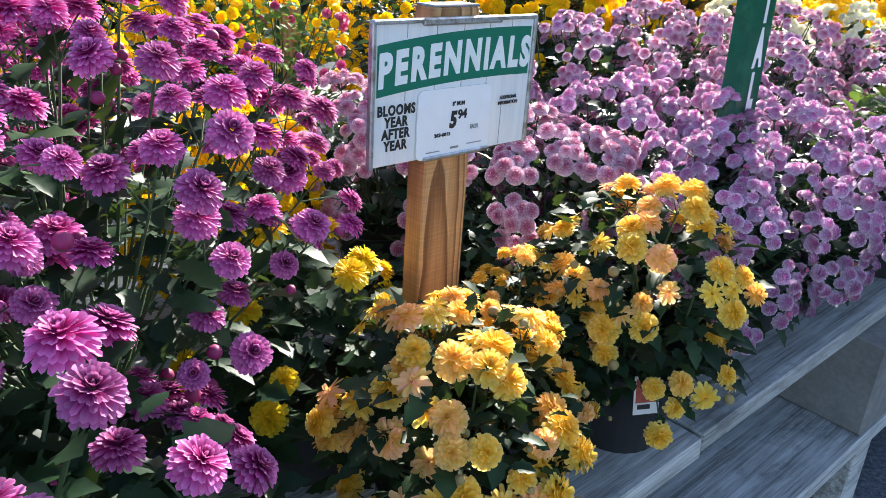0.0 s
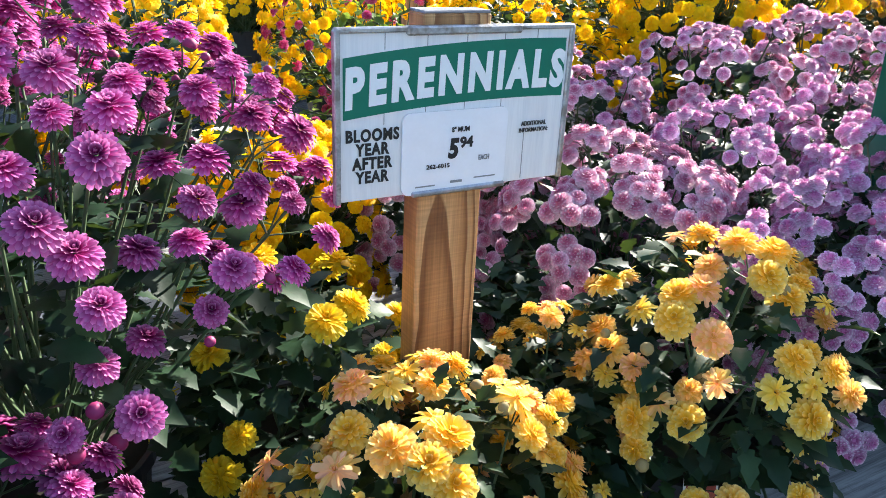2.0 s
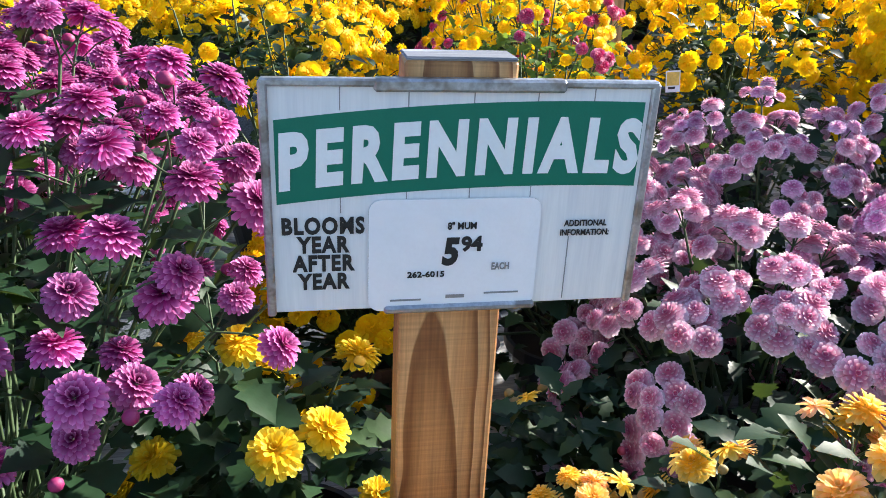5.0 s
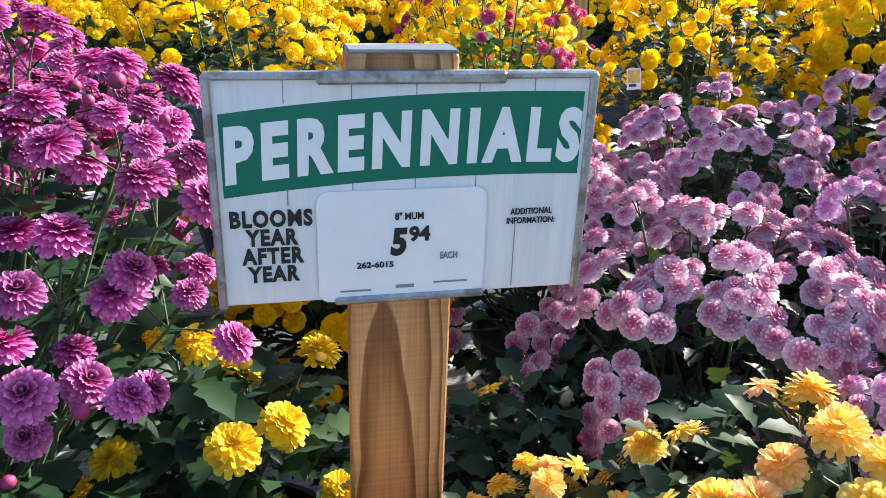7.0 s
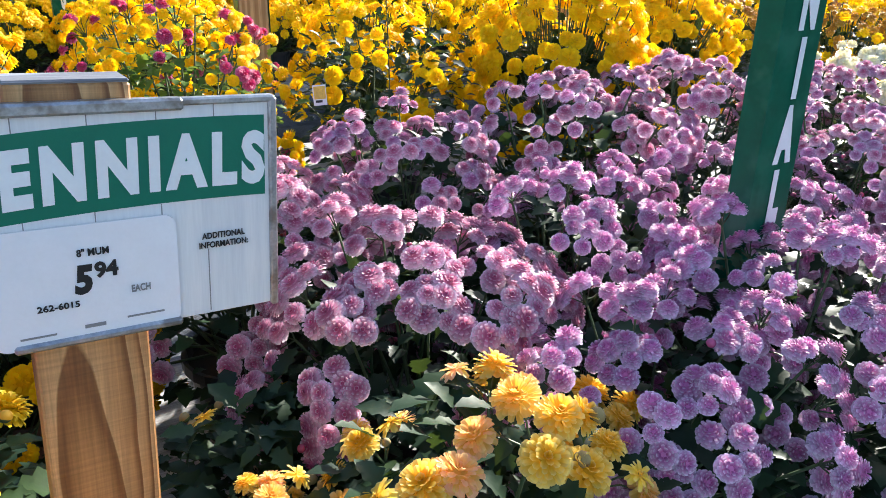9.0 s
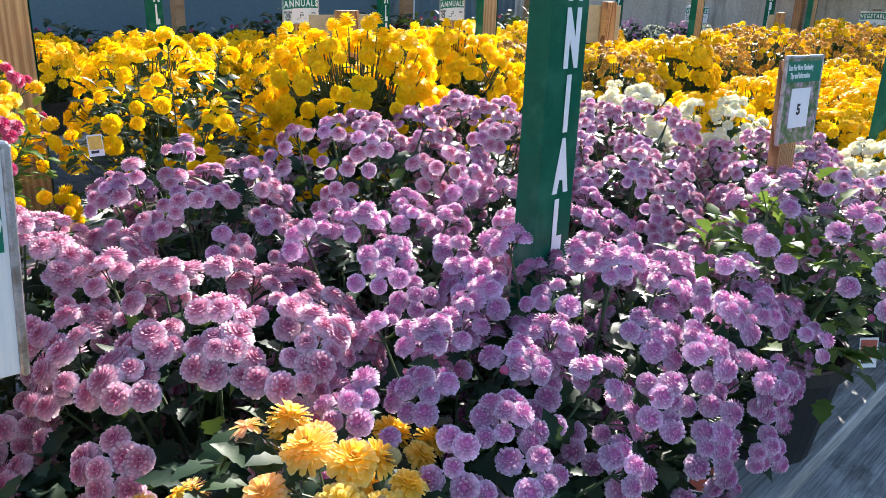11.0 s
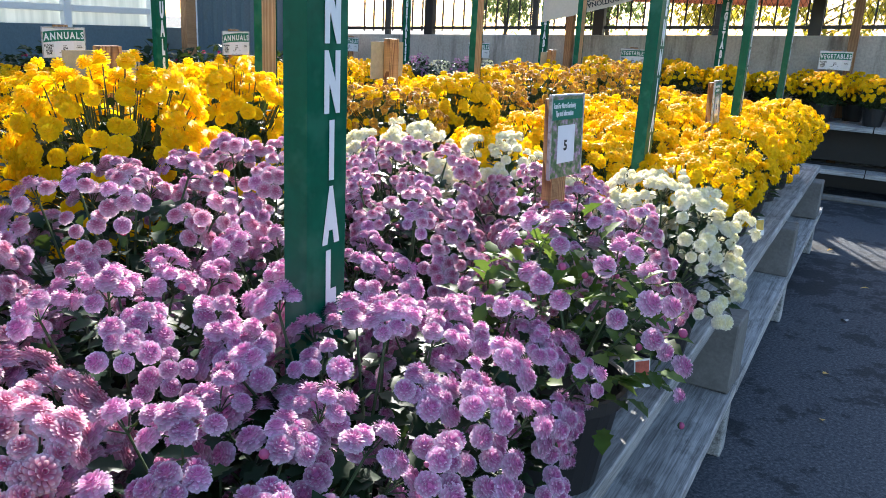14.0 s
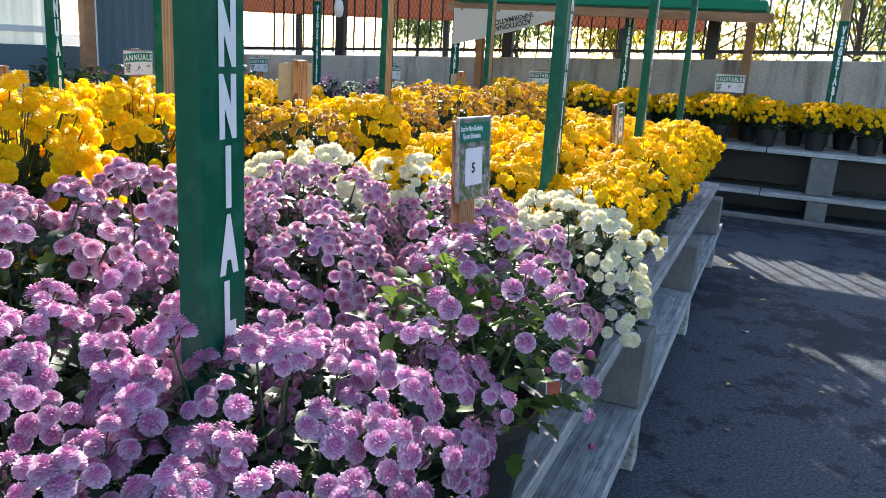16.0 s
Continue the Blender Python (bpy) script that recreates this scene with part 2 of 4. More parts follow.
def stained_concrete():
    """Old cast concrete: blotches, dark runs that trickle down from the top, fine pores."""
    m, nt, p, out = material("stained_concrete")
    blot = tex_noise(nt, coords(nt), 1.7, 6)
    runs = tex_noise(nt, coords(nt, (5.5, 5.5, 0.55)), 1.0, 7, 0.7)
    pores = tex_noise(nt, coords(nt), 38, 4)
    col = ramp(nt, blot, [(0.3, (0.37, 0.345, 0.31)), (0.7, (0.56, 0.53, 0.48))])
    col = mixc(nt, col, (0.17, 0.15, 0.13), ramp(nt, runs, [(0.50, (0, 0, 0)), (0.66, (0.8,) * 3)]))
    col = mixc(nt, col, (0.62, 0.60, 0.56), ramp(nt, runs, [(0.28, (0.6,) * 3), (0.40, (0, 0, 0))]))
    col = mixc(nt, col, ramp(nt, pores, [(0.3, (0.75,) * 3), (0.65, (1.1,) * 3)]), 0.8, "MULTIPLY")
    nt.links.new(col, p.inputs["Base Color"])
    p.inputs["Roughness"].default_value = 0.9
    bump(nt, p, pores, 0.3, 0.004)
    return m


CONCRETE = stained_concrete()
BLOCK = surface("concrete_block", [(0.3, (0.15, 0.145, 0.14)), (0.7, (0.24, 0.235, 0.23))], 12, rough=0.92, bumps=0.5, stain=(6, (0.15, 0.15, 0.14), 0.6))
IRON = plain("black_painted_iron", (0.012, 0.012, 0.014), 0.4)
CANVAS = plain("green_canvas", (0.0, 0.20, 0.10), 0.7)
BANNER = plain("cream_banner_cloth", (0.70, 0.60, 0.48), 0.75, speck=0.05)
TAG_WHITE = plain("tag_white_card", (0.80, 0.80, 0.80), 0.35, speck=0.03)
TAG_RED = plain("tag_red_print", (0.45, 0.08, 0.05), 0.4, speck=0.4)
TAG_YELLOW = plain("tag_yellow_print", (0.75, 0.48, 0.08), 0.4, speck=0.3)
PICTURE = surface("garden_picture_print", [(0.35, (0.03, 0.09, 0.03)), (0.5, (0.16, 0.22, 0.10)), (0.58, (0.45, 0.25, 0.40)), (0.68, (0.55, 0.55, 0.45))], 45, rough=0.35, bumps=0.0)
BARE_BOARD = plain("sign_back_board", (0.48, 0.40, 0.26), 0.6)
METAL_WALL = plain("blue_grey_metal_cladding", (0.10, 0.16, 0.20), 0.45)


def poly_sheet():
    """Milky plastic sheeting that lets daylight through, with hanging folds."""
    m, nt, p, out = material("white_poly_sheet")
    fold = tex_noise(nt, coords(nt, (9, 9, 0.4)), 1.2, 3)
    col = ramp(nt, fold, [(0.35, (0.66, 0.70, 0.68)), (0.65, (0.86, 0.88, 0.85))])
    nt.links.new(col, p.inputs["Base Color"])
    p.inputs["Roughness"].default_value = 0.35
    bump(nt, p, fold, 0.5, 0.02)
    tr = nt.nodes.new("ShaderNodeBsdfTranslucent")
    nt.links.new(col, tr.inputs[0])
    mx = nt.nodes.new("ShaderNodeMixShader")
    mx.inputs[0].default_value = 0.45
    nt.links.new(p.outputs[0], mx.inputs[1])
    nt.links.new(tr.outputs[0], mx.inputs[2])
    nt.links.new(mx.outputs[0], out.inputs[0])
    return m


CURTAIN = poly_sheet()
RED_ROOF = plain("terracotta_awning", (0.62, 0.16, 0.06), 0.8)
BARK = plain("tree_bark", (0.10, 0.075, 0.05), 0.9, speck=0.3)
TREE_GREEN = leaf_material("tree_leaf_green", (0.16, 0.22, 0.09), (0.30, 0.36, 0.13), 0.5)
TREE_YELLOW = leaf_material("tree_leaf_yellow", (0.42, 0.33, 0.03), (0.62, 0.48, 0.05), 0.5)
SOIL = plain("potting_soil", (0.03, 0.022, 0.016), 0.95)


def asphalt():
    m, nt, p, out = material("worn_asphalt")
    vec = coords(nt)
    big, mid, fine = tex_noise(nt, vec, 0.8, 3), tex_noise(nt, vec, 4.5, 10, 0.78), tex_noise(nt, vec, 70, 6, 0.8)
    col = ramp(nt, fine, [(0.34, (0.030, 0.036, 0.047)), (0.52, (0.095, 0.105, 0.123)), (0.68, (0.20, 0.212, 0.235))])
    wet = ramp(nt, mixc(nt, big, mid, 0.6), [(0.505, (0, 0, 0)), (0.53, (1, 1, 1))])
    col = mixc(nt, col, (0.020, 0.023, 0.029), mixc(nt, (0, 0, 0), wet, 0.74))
    nt.links.new(col, p.inputs["Base Color"])
    nt.links.new(ramp(nt, wet, [(0, (0.95,) * 3), (1, (0.8,) * 3)]), p.inputs["Roughness"])
    p.inputs["Specular IOR Level"].default_value = 0.2
    bump(nt, p, fine, 0.3, 0.003)
    return m


ASPHALT = asphalt()


# ---- mesh helpers ----
def mesh_ob(name, verts, faces, mat, parent=None, label="", smooth=False, attrs=None):
    me = bpy.data.meshes.new(name)
    me.from_pydata(verts, [], faces)
    for key, vals in (attrs or {}).items():
        me.attributes.new(key, "FLOAT", "POINT").data.foreach_set("value", np.asarray(vals, dtype=np.float32))
    me.materials.append(mat)
    if smooth:
        me.shade_smooth()
    return put(name, me, parent, label)


def put(name, me, parent=None, label="", m=None):
    ob = new(name, me)
    if parent:
        ob.parent = parent
    if m is not None:
        ob.matrix_basis = m
    if label:
        ob["label"] = label
    return ob


def part(name, bm, mat, parent, label="", m=None, smooth=False):
    me = bpy.data.meshes.new(name)
    bm.to_mesh(me)
    bm.free()
    me.materials.append(mat)
    if smooth:
        me.shade_smooth()
    return put(name, me, parent, label, m)


def thing(name, m, label, category, group="", kind=""):
    e = new(name)
    e.empty_display_size = 0.1
    e.matrix_basis = m
    return tagged(e, label, category, group, kind)


def box(sx, sy, sz, bevel=0.003, centre=(0, 0, 0), warp=0.0, cuts=0):
    """A bevelled board or block about its centre, a little uneven if warp is given."""
    bm = bmesh.new()
    bmesh.ops.create_cube(bm, size=1)
    for v in bm.verts:
        v.co = Vector((v.co.x * sx, v.co.y * sy, v.co.z * sz))
    if bevel:
        bmesh.ops.bevel(bm, geom=bm.edges[:], offset=bevel, segments=1, affect="EDGES")
    if warp:
        for v in bm.verts:
            v.co += Vector((random.uniform(-1, 1), random.uniform(-1, 1), random.uniform(-1, 1))) * warp
    for v in bm.verts:
        v.co += Vector(centre)
    return bm


def lathe(profile, n=20, close=False):
    """A turned shape from (radius, height) pairs."""
    verts, faces = [], []
    for r, z in profile:
        verts += [(r * math.cos(2 * math.pi * i / n), r * math.sin(2 * math.pi * i / n), z) for i in range(n)]
    for j in range(len(profile) - 1):
        faces += [(j * n + i, j * n + (i + 1) % n, (j + 1) * n + (i + 1) % n, (j + 1) * n + i) for i in range(n)]
    if close:
        faces += [tuple(range(n))[::-1], tuple(range((len(profile) - 1) * n, len(profile) * n))]
    return verts, faces


def tube(points, radii, n=4):
    verts, faces = [], []
    pts = [Vector(p) for p in points]
    for k, p in enumerate(pts):
        d = (pts[min(k + 1, len(pts) - 1)] - pts[max(k - 1, 0)]).normalized()
        a = d.orthogonal().normalized()
        b = d.cross(a)
        verts += [tuple(p + (a * math.cos(2 * math.pi * i / n) + b * math.sin(2 * math.pi * i / n)) * radii[k]) for i in range(n)]
    for k in range(len(pts) - 1):
        faces += [(k * n + i, k * n + (i + 1) % n, (k + 1) * n + (i + 1) % n, (k + 1) * n + i) for i in range(n)]
    return verts, faces


def merge(chunks):
    verts, faces = [], []
    for vs, fs in chunks:
        o = len(verts)
        verts += vs
        faces += [tuple(i + o for i in f) for f in fs]
    return verts, faces


def text_mesh(body, mat, fat=0.0, spacing=1.0, line=1.0, align="CENTER", depth=0.02):
    """Lettering as a mesh, one unit high a line, from the built-in font; fat thickens the strokes."""
    cu = bpy.data.curves.new("lettering", "FONT")
    cu.body, cu.offset, cu.extrude, cu.align_x = body, fat, depth, align
    cu.space_character, cu.space_line, cu.resolution_u = spacing, line, 3
    ob = bpy.data.objects.new("lettering", cu)
    scene.collection.objects.link(ob)
    me = bpy.data.meshes.new_from_object(ob.evaluated_get(bpy.context.evaluated_depsgraph_get()))
    bpy.data.objects.remove(ob)
    me.materials.clear()
    me.materials.append(mat)
    return me


def fit_text(me, x0, x1, y0, y1, z, arc=None, slant=0.0):
    """Stretches lettering into a rectangle of its panel; arc(x) lifts the base line and arc's height follows it."""
    co = np.empty(len(me.vertices) * 3, dtype=np.float32)
    me.vertices.foreach_get("co", co)
    co = co.reshape(-1, 3)
    lo, hi = co.min(0), co.max(0)
    t = (co - lo) / np.maximum(hi - lo, 1e-6)
    x = x0 + t[:, 0] * (x1 - x0)
    y = y0 + t[:, 1] * (y1 - y0)
    if arc:
        y = y + np.array([arc(a) for a in x])
    x = x + slant * (y - y0)
    out = np.stack([x, y, z + t[:, 2] * 0.0007], 1).astype(np.float32)
    me.vertices.foreach_set("co", out.ravel())
    me.update()
    return me


def letters_of(me):
    """Splits lettering into one mesh for each letter."""
    n = len(me.vertices)
    lead = list(range(n))

    def find(i):
        while lead[i] != i:
            lead[i] = lead[lead[i]]
            i = lead[i]
        return i

    for e in me.edges:
        a, b = find(e.vertices[0]), find(e.vertices[1])
        lead[a] = b
    groups = {}
    for p in me.polygons:
        groups.setdefault(find(p.vertices[0]), []).append(tuple(p.vertices))
    out = []
    for faces in groups.values():
        ids = sorted({i for f in faces for i in f})
        back = {i: k for k, i in enumerate(ids)}
        one = bpy.data.meshes.new("letter")
        one.from_pydata([tuple(me.vertices[i].co) for i in ids], [], [tuple(back[i] for i in f) for f in faces])
        one.materials.append(me.materials[0])
        out.append(one)
    return out


# ---- flowers ----
def head_data(rings, seed, across=2, jitter=0.12, segs=((0.0, 0.4), (0.48, 1.0), (0.9, 0.8)), core=None):
    """One bloom of unit radius: rings of (count, start, length, width, rise, curl, height), outer ring first."""
    rnd = random.Random(seed)
    verts, faces, tips, rin = [], [], [], []
    total = len(rings)
    for k, (n, r0, length, width, rise, curl, z0) in enumerate(rings):
        shade = 1 - k / max(1, total - 1)
        off = rnd.random() * 6.28
        for i in range(n):
            az = off + 2 * math.pi * i / n + rnd.uniform(-1, 1) * jitter * 3 / n * 2
            ln = length * (1 + rnd.uniform(-1, 0.6) * jitter)
            el = radians(rise + rnd.uniform(-1, 1) * 55 * jitter)
            w = width * (1 + rnd.uniform(-1, 1) * jitter)
            ca, sa = math.cos(az), math.sin(az)
            r, z, last = r0, z0, 0.0
            base = len(verts)
            rows = 0
            for s, ws in (*segs, (1.0, 0.0)):
                a = el - radians(curl) * s
                r += math.cos(a) * (s - last) * ln
                z += math.sin(a) * (s - last) * ln
                last = s
                if ws > 0:
                    offs = (-1, 1) if across == 2 else (-1, 0, 1)
                    for q in offs:
                        lift = 0.35 * w * ws if (across == 3 and q) else 0.0
                        verts.append((r * ca - q * w * ws * sa - lift * math.sin(a) * ca, r * sa + q * w * ws * ca - lift * math.sin(a) * sa, z + lift * math.cos(a)))
                        tips.append(s)
                        rin.append(shade)
                    rows += 1
                else:
                    verts.append((r * ca, r * sa, z))
                    tips.append(1.0)
                    rin.append(shade)
            for j in range(rows - 1):
                for q in range(across - 1):
                    b = base + j * across + q
                    faces.append((b, b + 1, b + 1 + across, b + across))
            e = base + (rows - 1) * across
            tipv = base + rows * across
            for q in range(across - 1):
                faces.append((e + q, e + q + 1, tipv))
    if core:
        base = len(verts)
        for j in range(3):
            e = radians(-5 + 35 * j)
            for i in range(8):
                a = i * math.pi / 4 + j * 0.39
                verts.append((core[0] * math.cos(e) * math.cos(a), core[0] * math.cos(e) * math.sin(a), core[0] * core[1] * math.sin(e)))
        verts.append((0, 0, core[0] * core[1]))
        tips += [0.15] * 25
        rin += [0.5] * 16 + [0.15] * 9
        for j in range(2):
            faces += [(base + j * 8 + i, base + j * 8 + (i + 1) % 8, base + (j + 1) * 8 + (i + 1) % 8, base + (j + 1) * 8 + i) for i in range(8)]
        faces += [(base + 16 + i, base + 16 + (i + 1) % 8, base + 24) for i in range(8)]
    return verts, faces, tips, rin


def pompon(counts, length, width, squash, curl, skirt, core=0.55, eye=None):
    """Rings of a tight round bloom: petals stand on a dome, with a flat skirt below and perhaps a small eye."""
    rings = [(skirt[0], 0.2, skirt[1], width * 1.1, -24, 6, -0.06)]
    k = len(counts)
    for i, n in enumerate(counts):
        e = -6 + 98 * i / k
        c, q = math.cos(radians(e)), math.sin(radians(e))
        rings.append((n, core * c, length, width * (1 - 0.25 * i / k), e * (0.55 + 0.45 * squash) - 2, curl, core * q * squash))
    if eye:
        rings.append((eye, 0.05, 0.2, width * 0.55, 60, 0, core * squash * 1.02))
    return rings


HEADS = {
    # flat double bloom with a darker heart
    "pink": lambda s: head_data(pompon((19, 18, 16, 12, 8), 0.38, 0.13, 0.62, 24, (19, 0.76), 0.58, 7), s, 2, 0.10, ((0.0, 0.6), (0.5, 1.0), (0.93, 0.9)), (0.60, 0.62)),
    "lilac": lambda s: head_data(pompon((18, 18, 16, 13, 10, 6), 0.38, 0.135, 0.85, 34, (17, 0.72), 0.58), s, 2, 0.16, ((0.0, 0.6), (0.5, 1.0), (0.93, 0.85)), (0.60, 0.85)),
    "magenta": lambda s: head_data([(22, 0.15, 0.86, 0.115, -16, 16, 0.0), (23, 0.13, 0.86, 0.115, 4, 22, 0.06), (21, 0.12, 0.78, 0.11, 20, 24, 0.12), (19, 0.1, 0.66, 0.105, 36, 22, 0.17), (16, 0.08, 0.52, 0.095, 50, 14, 0.21), (12, 0.05, 0.40, 0.08, 64, 0, 0.22), (7, 0.02, 0.30, 0.06, 78, -14, 0.22)], s, 3, 0.11, ((0.0, 0.45), (0.55, 1.0), (0.92, 0.92))),
    "yellow": lambda s: head_data(pompon((16, 16, 15, 13, 10), 0.46, 0.15, 0.6, 16, (15, 0.80), 0.5, 7), s, 3, 0.22, ((0.0, 0.5), (0.55, 1.0), (0.93, 0.85)), (0.52, 0.6)),
    "daisy": lambda s: head_data([(13, 0.14, 0.86, 0.17, -6, 26, 0.03), (10, 0.1, 0.74, 0.15, 14, 18, 0.06), (9, 0.05, 0.26, 0.07, 50, 0, 0.06), (7, 0.02, 0.20, 0.06, 76, 0, 0.08)], s, 3, 0.3),
    "gold": lambda s: head_data(pompon((14, 14, 12, 9, 6), 0.40, 0.18, 0.85, 26, (13, 0.75), 0.56), s, 2, 0.12, ((0.0, 0.55), (0.55, 1.0), (0.93, 0.85)), (0.58, 0.85)),
    "small": lambda s: head_data([(9, 0.3, 0.66, 0.24, -22, 10, -0.04), (9, 0.50, 0.46, 0.21, 14, 34, 0.10), (7, 0.36, 0.44, 0.21, 46, 44, 0.36)], s, jitter=0.14, segs=((0.0, 0.6), (0.7, 1.0)), core=(0.68, 0.82)),
}


def head_mesh(shape, colour, seed):
    v, f, t, r = HEADS[shape](seed)
    me = bpy.data.meshes.new("flower")
    me.from_pydata(v, [], f)
    for key, vals in (("tip", t), ("ring", r)):
        me.attributes.new(key, "FLOAT", "POINT").data.foreach_set("value", np.asarray(vals, dtype=np.float32))
    me.materials.append(PETAL[colour])
    return me


HEAD_CACHE = {}


def heads(shape, colour):
    key = (shape, colour)
    if key not in HEAD_CACHE:
        HEAD_CACHE[key] = [head_mesh(shape, colour, hash_seed) for hash_seed in range(5)]
    return HEAD_CACHE[key]


def bud_mesh(colour):
    if ("bud", colour) not in HEAD_CACHE:
        v, f = lathe([(0.05, -0.9), (0.55, -0.75), (0.95, -0.25), (1.0, 0.2), (0.75, 0.7), (0.3, 0.95), (0.02, 1.0)], 9)
        me = bpy.data.meshes.new("bud")
        me.from_pydata(v, [], f)
        me.materials.append(BUD[colour])
        me.materials.append(STEM)
        for p in me.polygons:
            p.material_index = 1 if p.center.z < -0.35 else 0
        me.shade_smooth()
        HEAD_CACHE[("bud", colour)] = me
    return HEAD_CACHE[("bud", colour)]


LEAF_EDGE = [(0.0, 0.0), (0.16, 0.07), (0.24, 0.22), (0.38, 0.17), (0.48, 0.33), (0.62, 0.22), (0.74, 0.25), (0.87, 0.12), (1.0, 0.0)]


def leaf(origin, out, up, size, rnd):
    """A lobed leaf folded along its midrib and drooping at the tip."""
    out, up = Vector(out).normalized(), Vector(up)
    side = out.cross(up)
    side = side.normalized() if side.length > 1e-4 else out.orthogonal().normalized()
    nrm = side.cross(out)
    droop, fold = rnd.uniform(0.15, 0.6), rnd.uniform(0.1, 0.45)
    o = Vector(origin)
    mid, left, right = [], [], []
    for s, w in LEAF_EDGE:
        c = o + out * (s * size) - nrm * (droop * s * s * size)
        mid.append(tuple(c))
        left.append(tuple(c + side * (w * size) + nrm * (fold * w * size)))
        right.append(tuple(c - side * (w * size) + nrm * (fold * w * size)))
    k = len(mid)
    verts = mid + left[1:-1] + right[1:-1]
    lo = [0] + [k + i for i in range(k - 2)] + [k - 1]
    ro = [0] + [2 * k - 2 + i for i in range(k - 2)] + [k - 1]
    faces = []
    for i in range(k - 1):
        faces.append(tuple(dict.fromkeys((i, i + 1, lo[i + 1], lo[i]))))
        faces.append(tuple(dict.fromkeys((i, ro[i], ro[i + 1], i + 1))))
    return verts, faces


def turn_to(n, spin):
    return Vector(n).to_track_quat("Z", "Y").to_matrix().to_4x4() @ Matrix.Rotation(spin, 4, "Z")


SINGLE = 232


def mum(name, label, seed, shape, colour, R=0.2, H=0.22, pot_h=0.17, pot_r=0.105, clusters=16, per=7, size=0.021, leaves=260, leaf_size=0.055,
        buds=14, joined=False, spread=0.055, reach=100, colours=None, pot=None, group="potted chrysanthemums", leaf_mat=None, lean=0.5, core=0.45, stem_show=0.0, vary=0.25, flat=0.7, shell=0.80):
    """A potted chrysanthemum: pot, stems, foliage and sprays of blooms over a dome."""
    rnd = random.Random(seed)
    root = thing(name, Matrix.Identity(4), label, "plant", group)
    pv, pf = lathe([(0.0, 0.0), (pot_r * 0.74, 0.0), (pot_r * 0.97, pot_h - 0.02), (pot_r * 1.06, pot_h - 0.02), (pot_r * 1.06, pot_h), (pot_r * 0.99, pot_h), (pot_r * 0.95, pot_h - 0.025)], 24)
    pot_ob = mesh_ob("pot", pv, pf, pot or POT, root)
    sv, sf = lathe([(pot_r * 0.95, pot_h - 0.022), (pot_r * 0.5, pot_h - 0.012), (0.001, pot_h - 0.01)], 16)
    mesh_ob("soil", sv, sf, SOIL, pot_ob)
    zc = pot_h + 0.04
    stems, fol, blooms = [], [], []
    for k in range(clusters):
        f = (k + 0.5) / clusters
        th = radians(reach) * math.sqrt(f) * rnd.uniform(0.9, 1.08)
        ph = k * 2.39996 + rnd.uniform(-0.35, 0.35)
        rr = rnd.uniform(0.86, 1.08)
        n = Vector((math.sin(th) * math.cos(ph), math.sin(th) * math.sin(ph), math.cos(th)))
        c = Vector((n.x * R * rr, n.y * R * rr, zc + (H * rr * n.z ** flat if n.z > 0 else n.z * 0.10)))
        up = (n + Vector((0, 0, lean))).normalized()
        root_p = Vector((rnd.uniform(-1, 1) * 0.04, rnd.uniform(-1, 1) * 0.04, pot_h - 0.02))
        knee = root_p.lerp(c, 0.5) + Vector((n.x, n.y, 0.3)) * 0.02
        fork = c - up * spread * 0.9
        stems.append(tube([root_p, knee, fork], [0.0030, 0.0025, 0.0018]))
        a = up.orthogonal().normalized()
        b = up.cross(a)
        m = max(1, round(per * rnd.uniform(0.6, 1.3)))
        for j in range(m):
            q = math.sqrt((j + 0.3) / m) * spread * rnd.uniform(0.85, 1.15)
            w = j * 2.39996 + rnd.uniform(-0.3, 0.3) + k
            p = c + (a * math.cos(w) + b * math.sin(w)) * q - up * (q * q / spread * 0.55) + up * rnd.uniform(-1, 1) * 0.008
            nn = (up + (a * math.cos(w) + b * math.sin(w)) * (q / spread) * 0.55 + Vector((rnd.uniform(-1, 1), rnd.uniform(-1, 1), 0)) * 0.18).normalized()
            sz = size * rnd.uniform(1 - vary, 1 + vary * 0.6)
            stems.append(tube([fork, fork.lerp(p, 0.5) + up * 0.006, p - nn * sz * 0.1], [0.0013, 0.0011, 0.0014], 3))
            blooms.append((p, nn, sz))
            if stem_show and rnd.random() < stem_show:
                fol.append(leaf(fork.lerp(p, 0.35), (nn + a * rnd.uniform(-1, 1)).normalized(), up, leaf_size * 0.6, rnd))
    for k in range(leaves):
        th = math.acos(rnd.uniform(-0.35, 1.0))
        ph = rnd.random() * 6.283
        rr = rnd.uniform(core, shell)
        n = Vector((math.sin(th) * math.cos(ph), math.sin(th) * math.sin(ph), math.cos(th)))
        o = Vector((n.x * R * rr, n.y * R * rr, zc - 0.01 + (H * rr * n.z ** flat if n.z > 0 else n.z * H * rr * 0.55)))
        out = (Vector((n.x, n.y, 0.25)) + Vector((rnd.uniform(-1, 1), rnd.uniform(-1, 1), rnd.uniform(-0.5, 0.8))) * 0.75).normalized()
        fol.append(leaf(o, out, Vector((rnd.uniform(-0.4, 0.4), rnd.uniform(-0.4, 0.4), 1)), leaf_size * rnd.uniform(0.6, 1.25), rnd))
    v, f = merge(stems)
    mesh_ob("stalk", v, f, STEM, root, smooth=True)
    v, f = merge(fol)
    tagged(mesh_ob("foliage", v, f, leaf_mat or LEAF, root, smooth=True), kind="stuff")
    pick = colours or [colour]
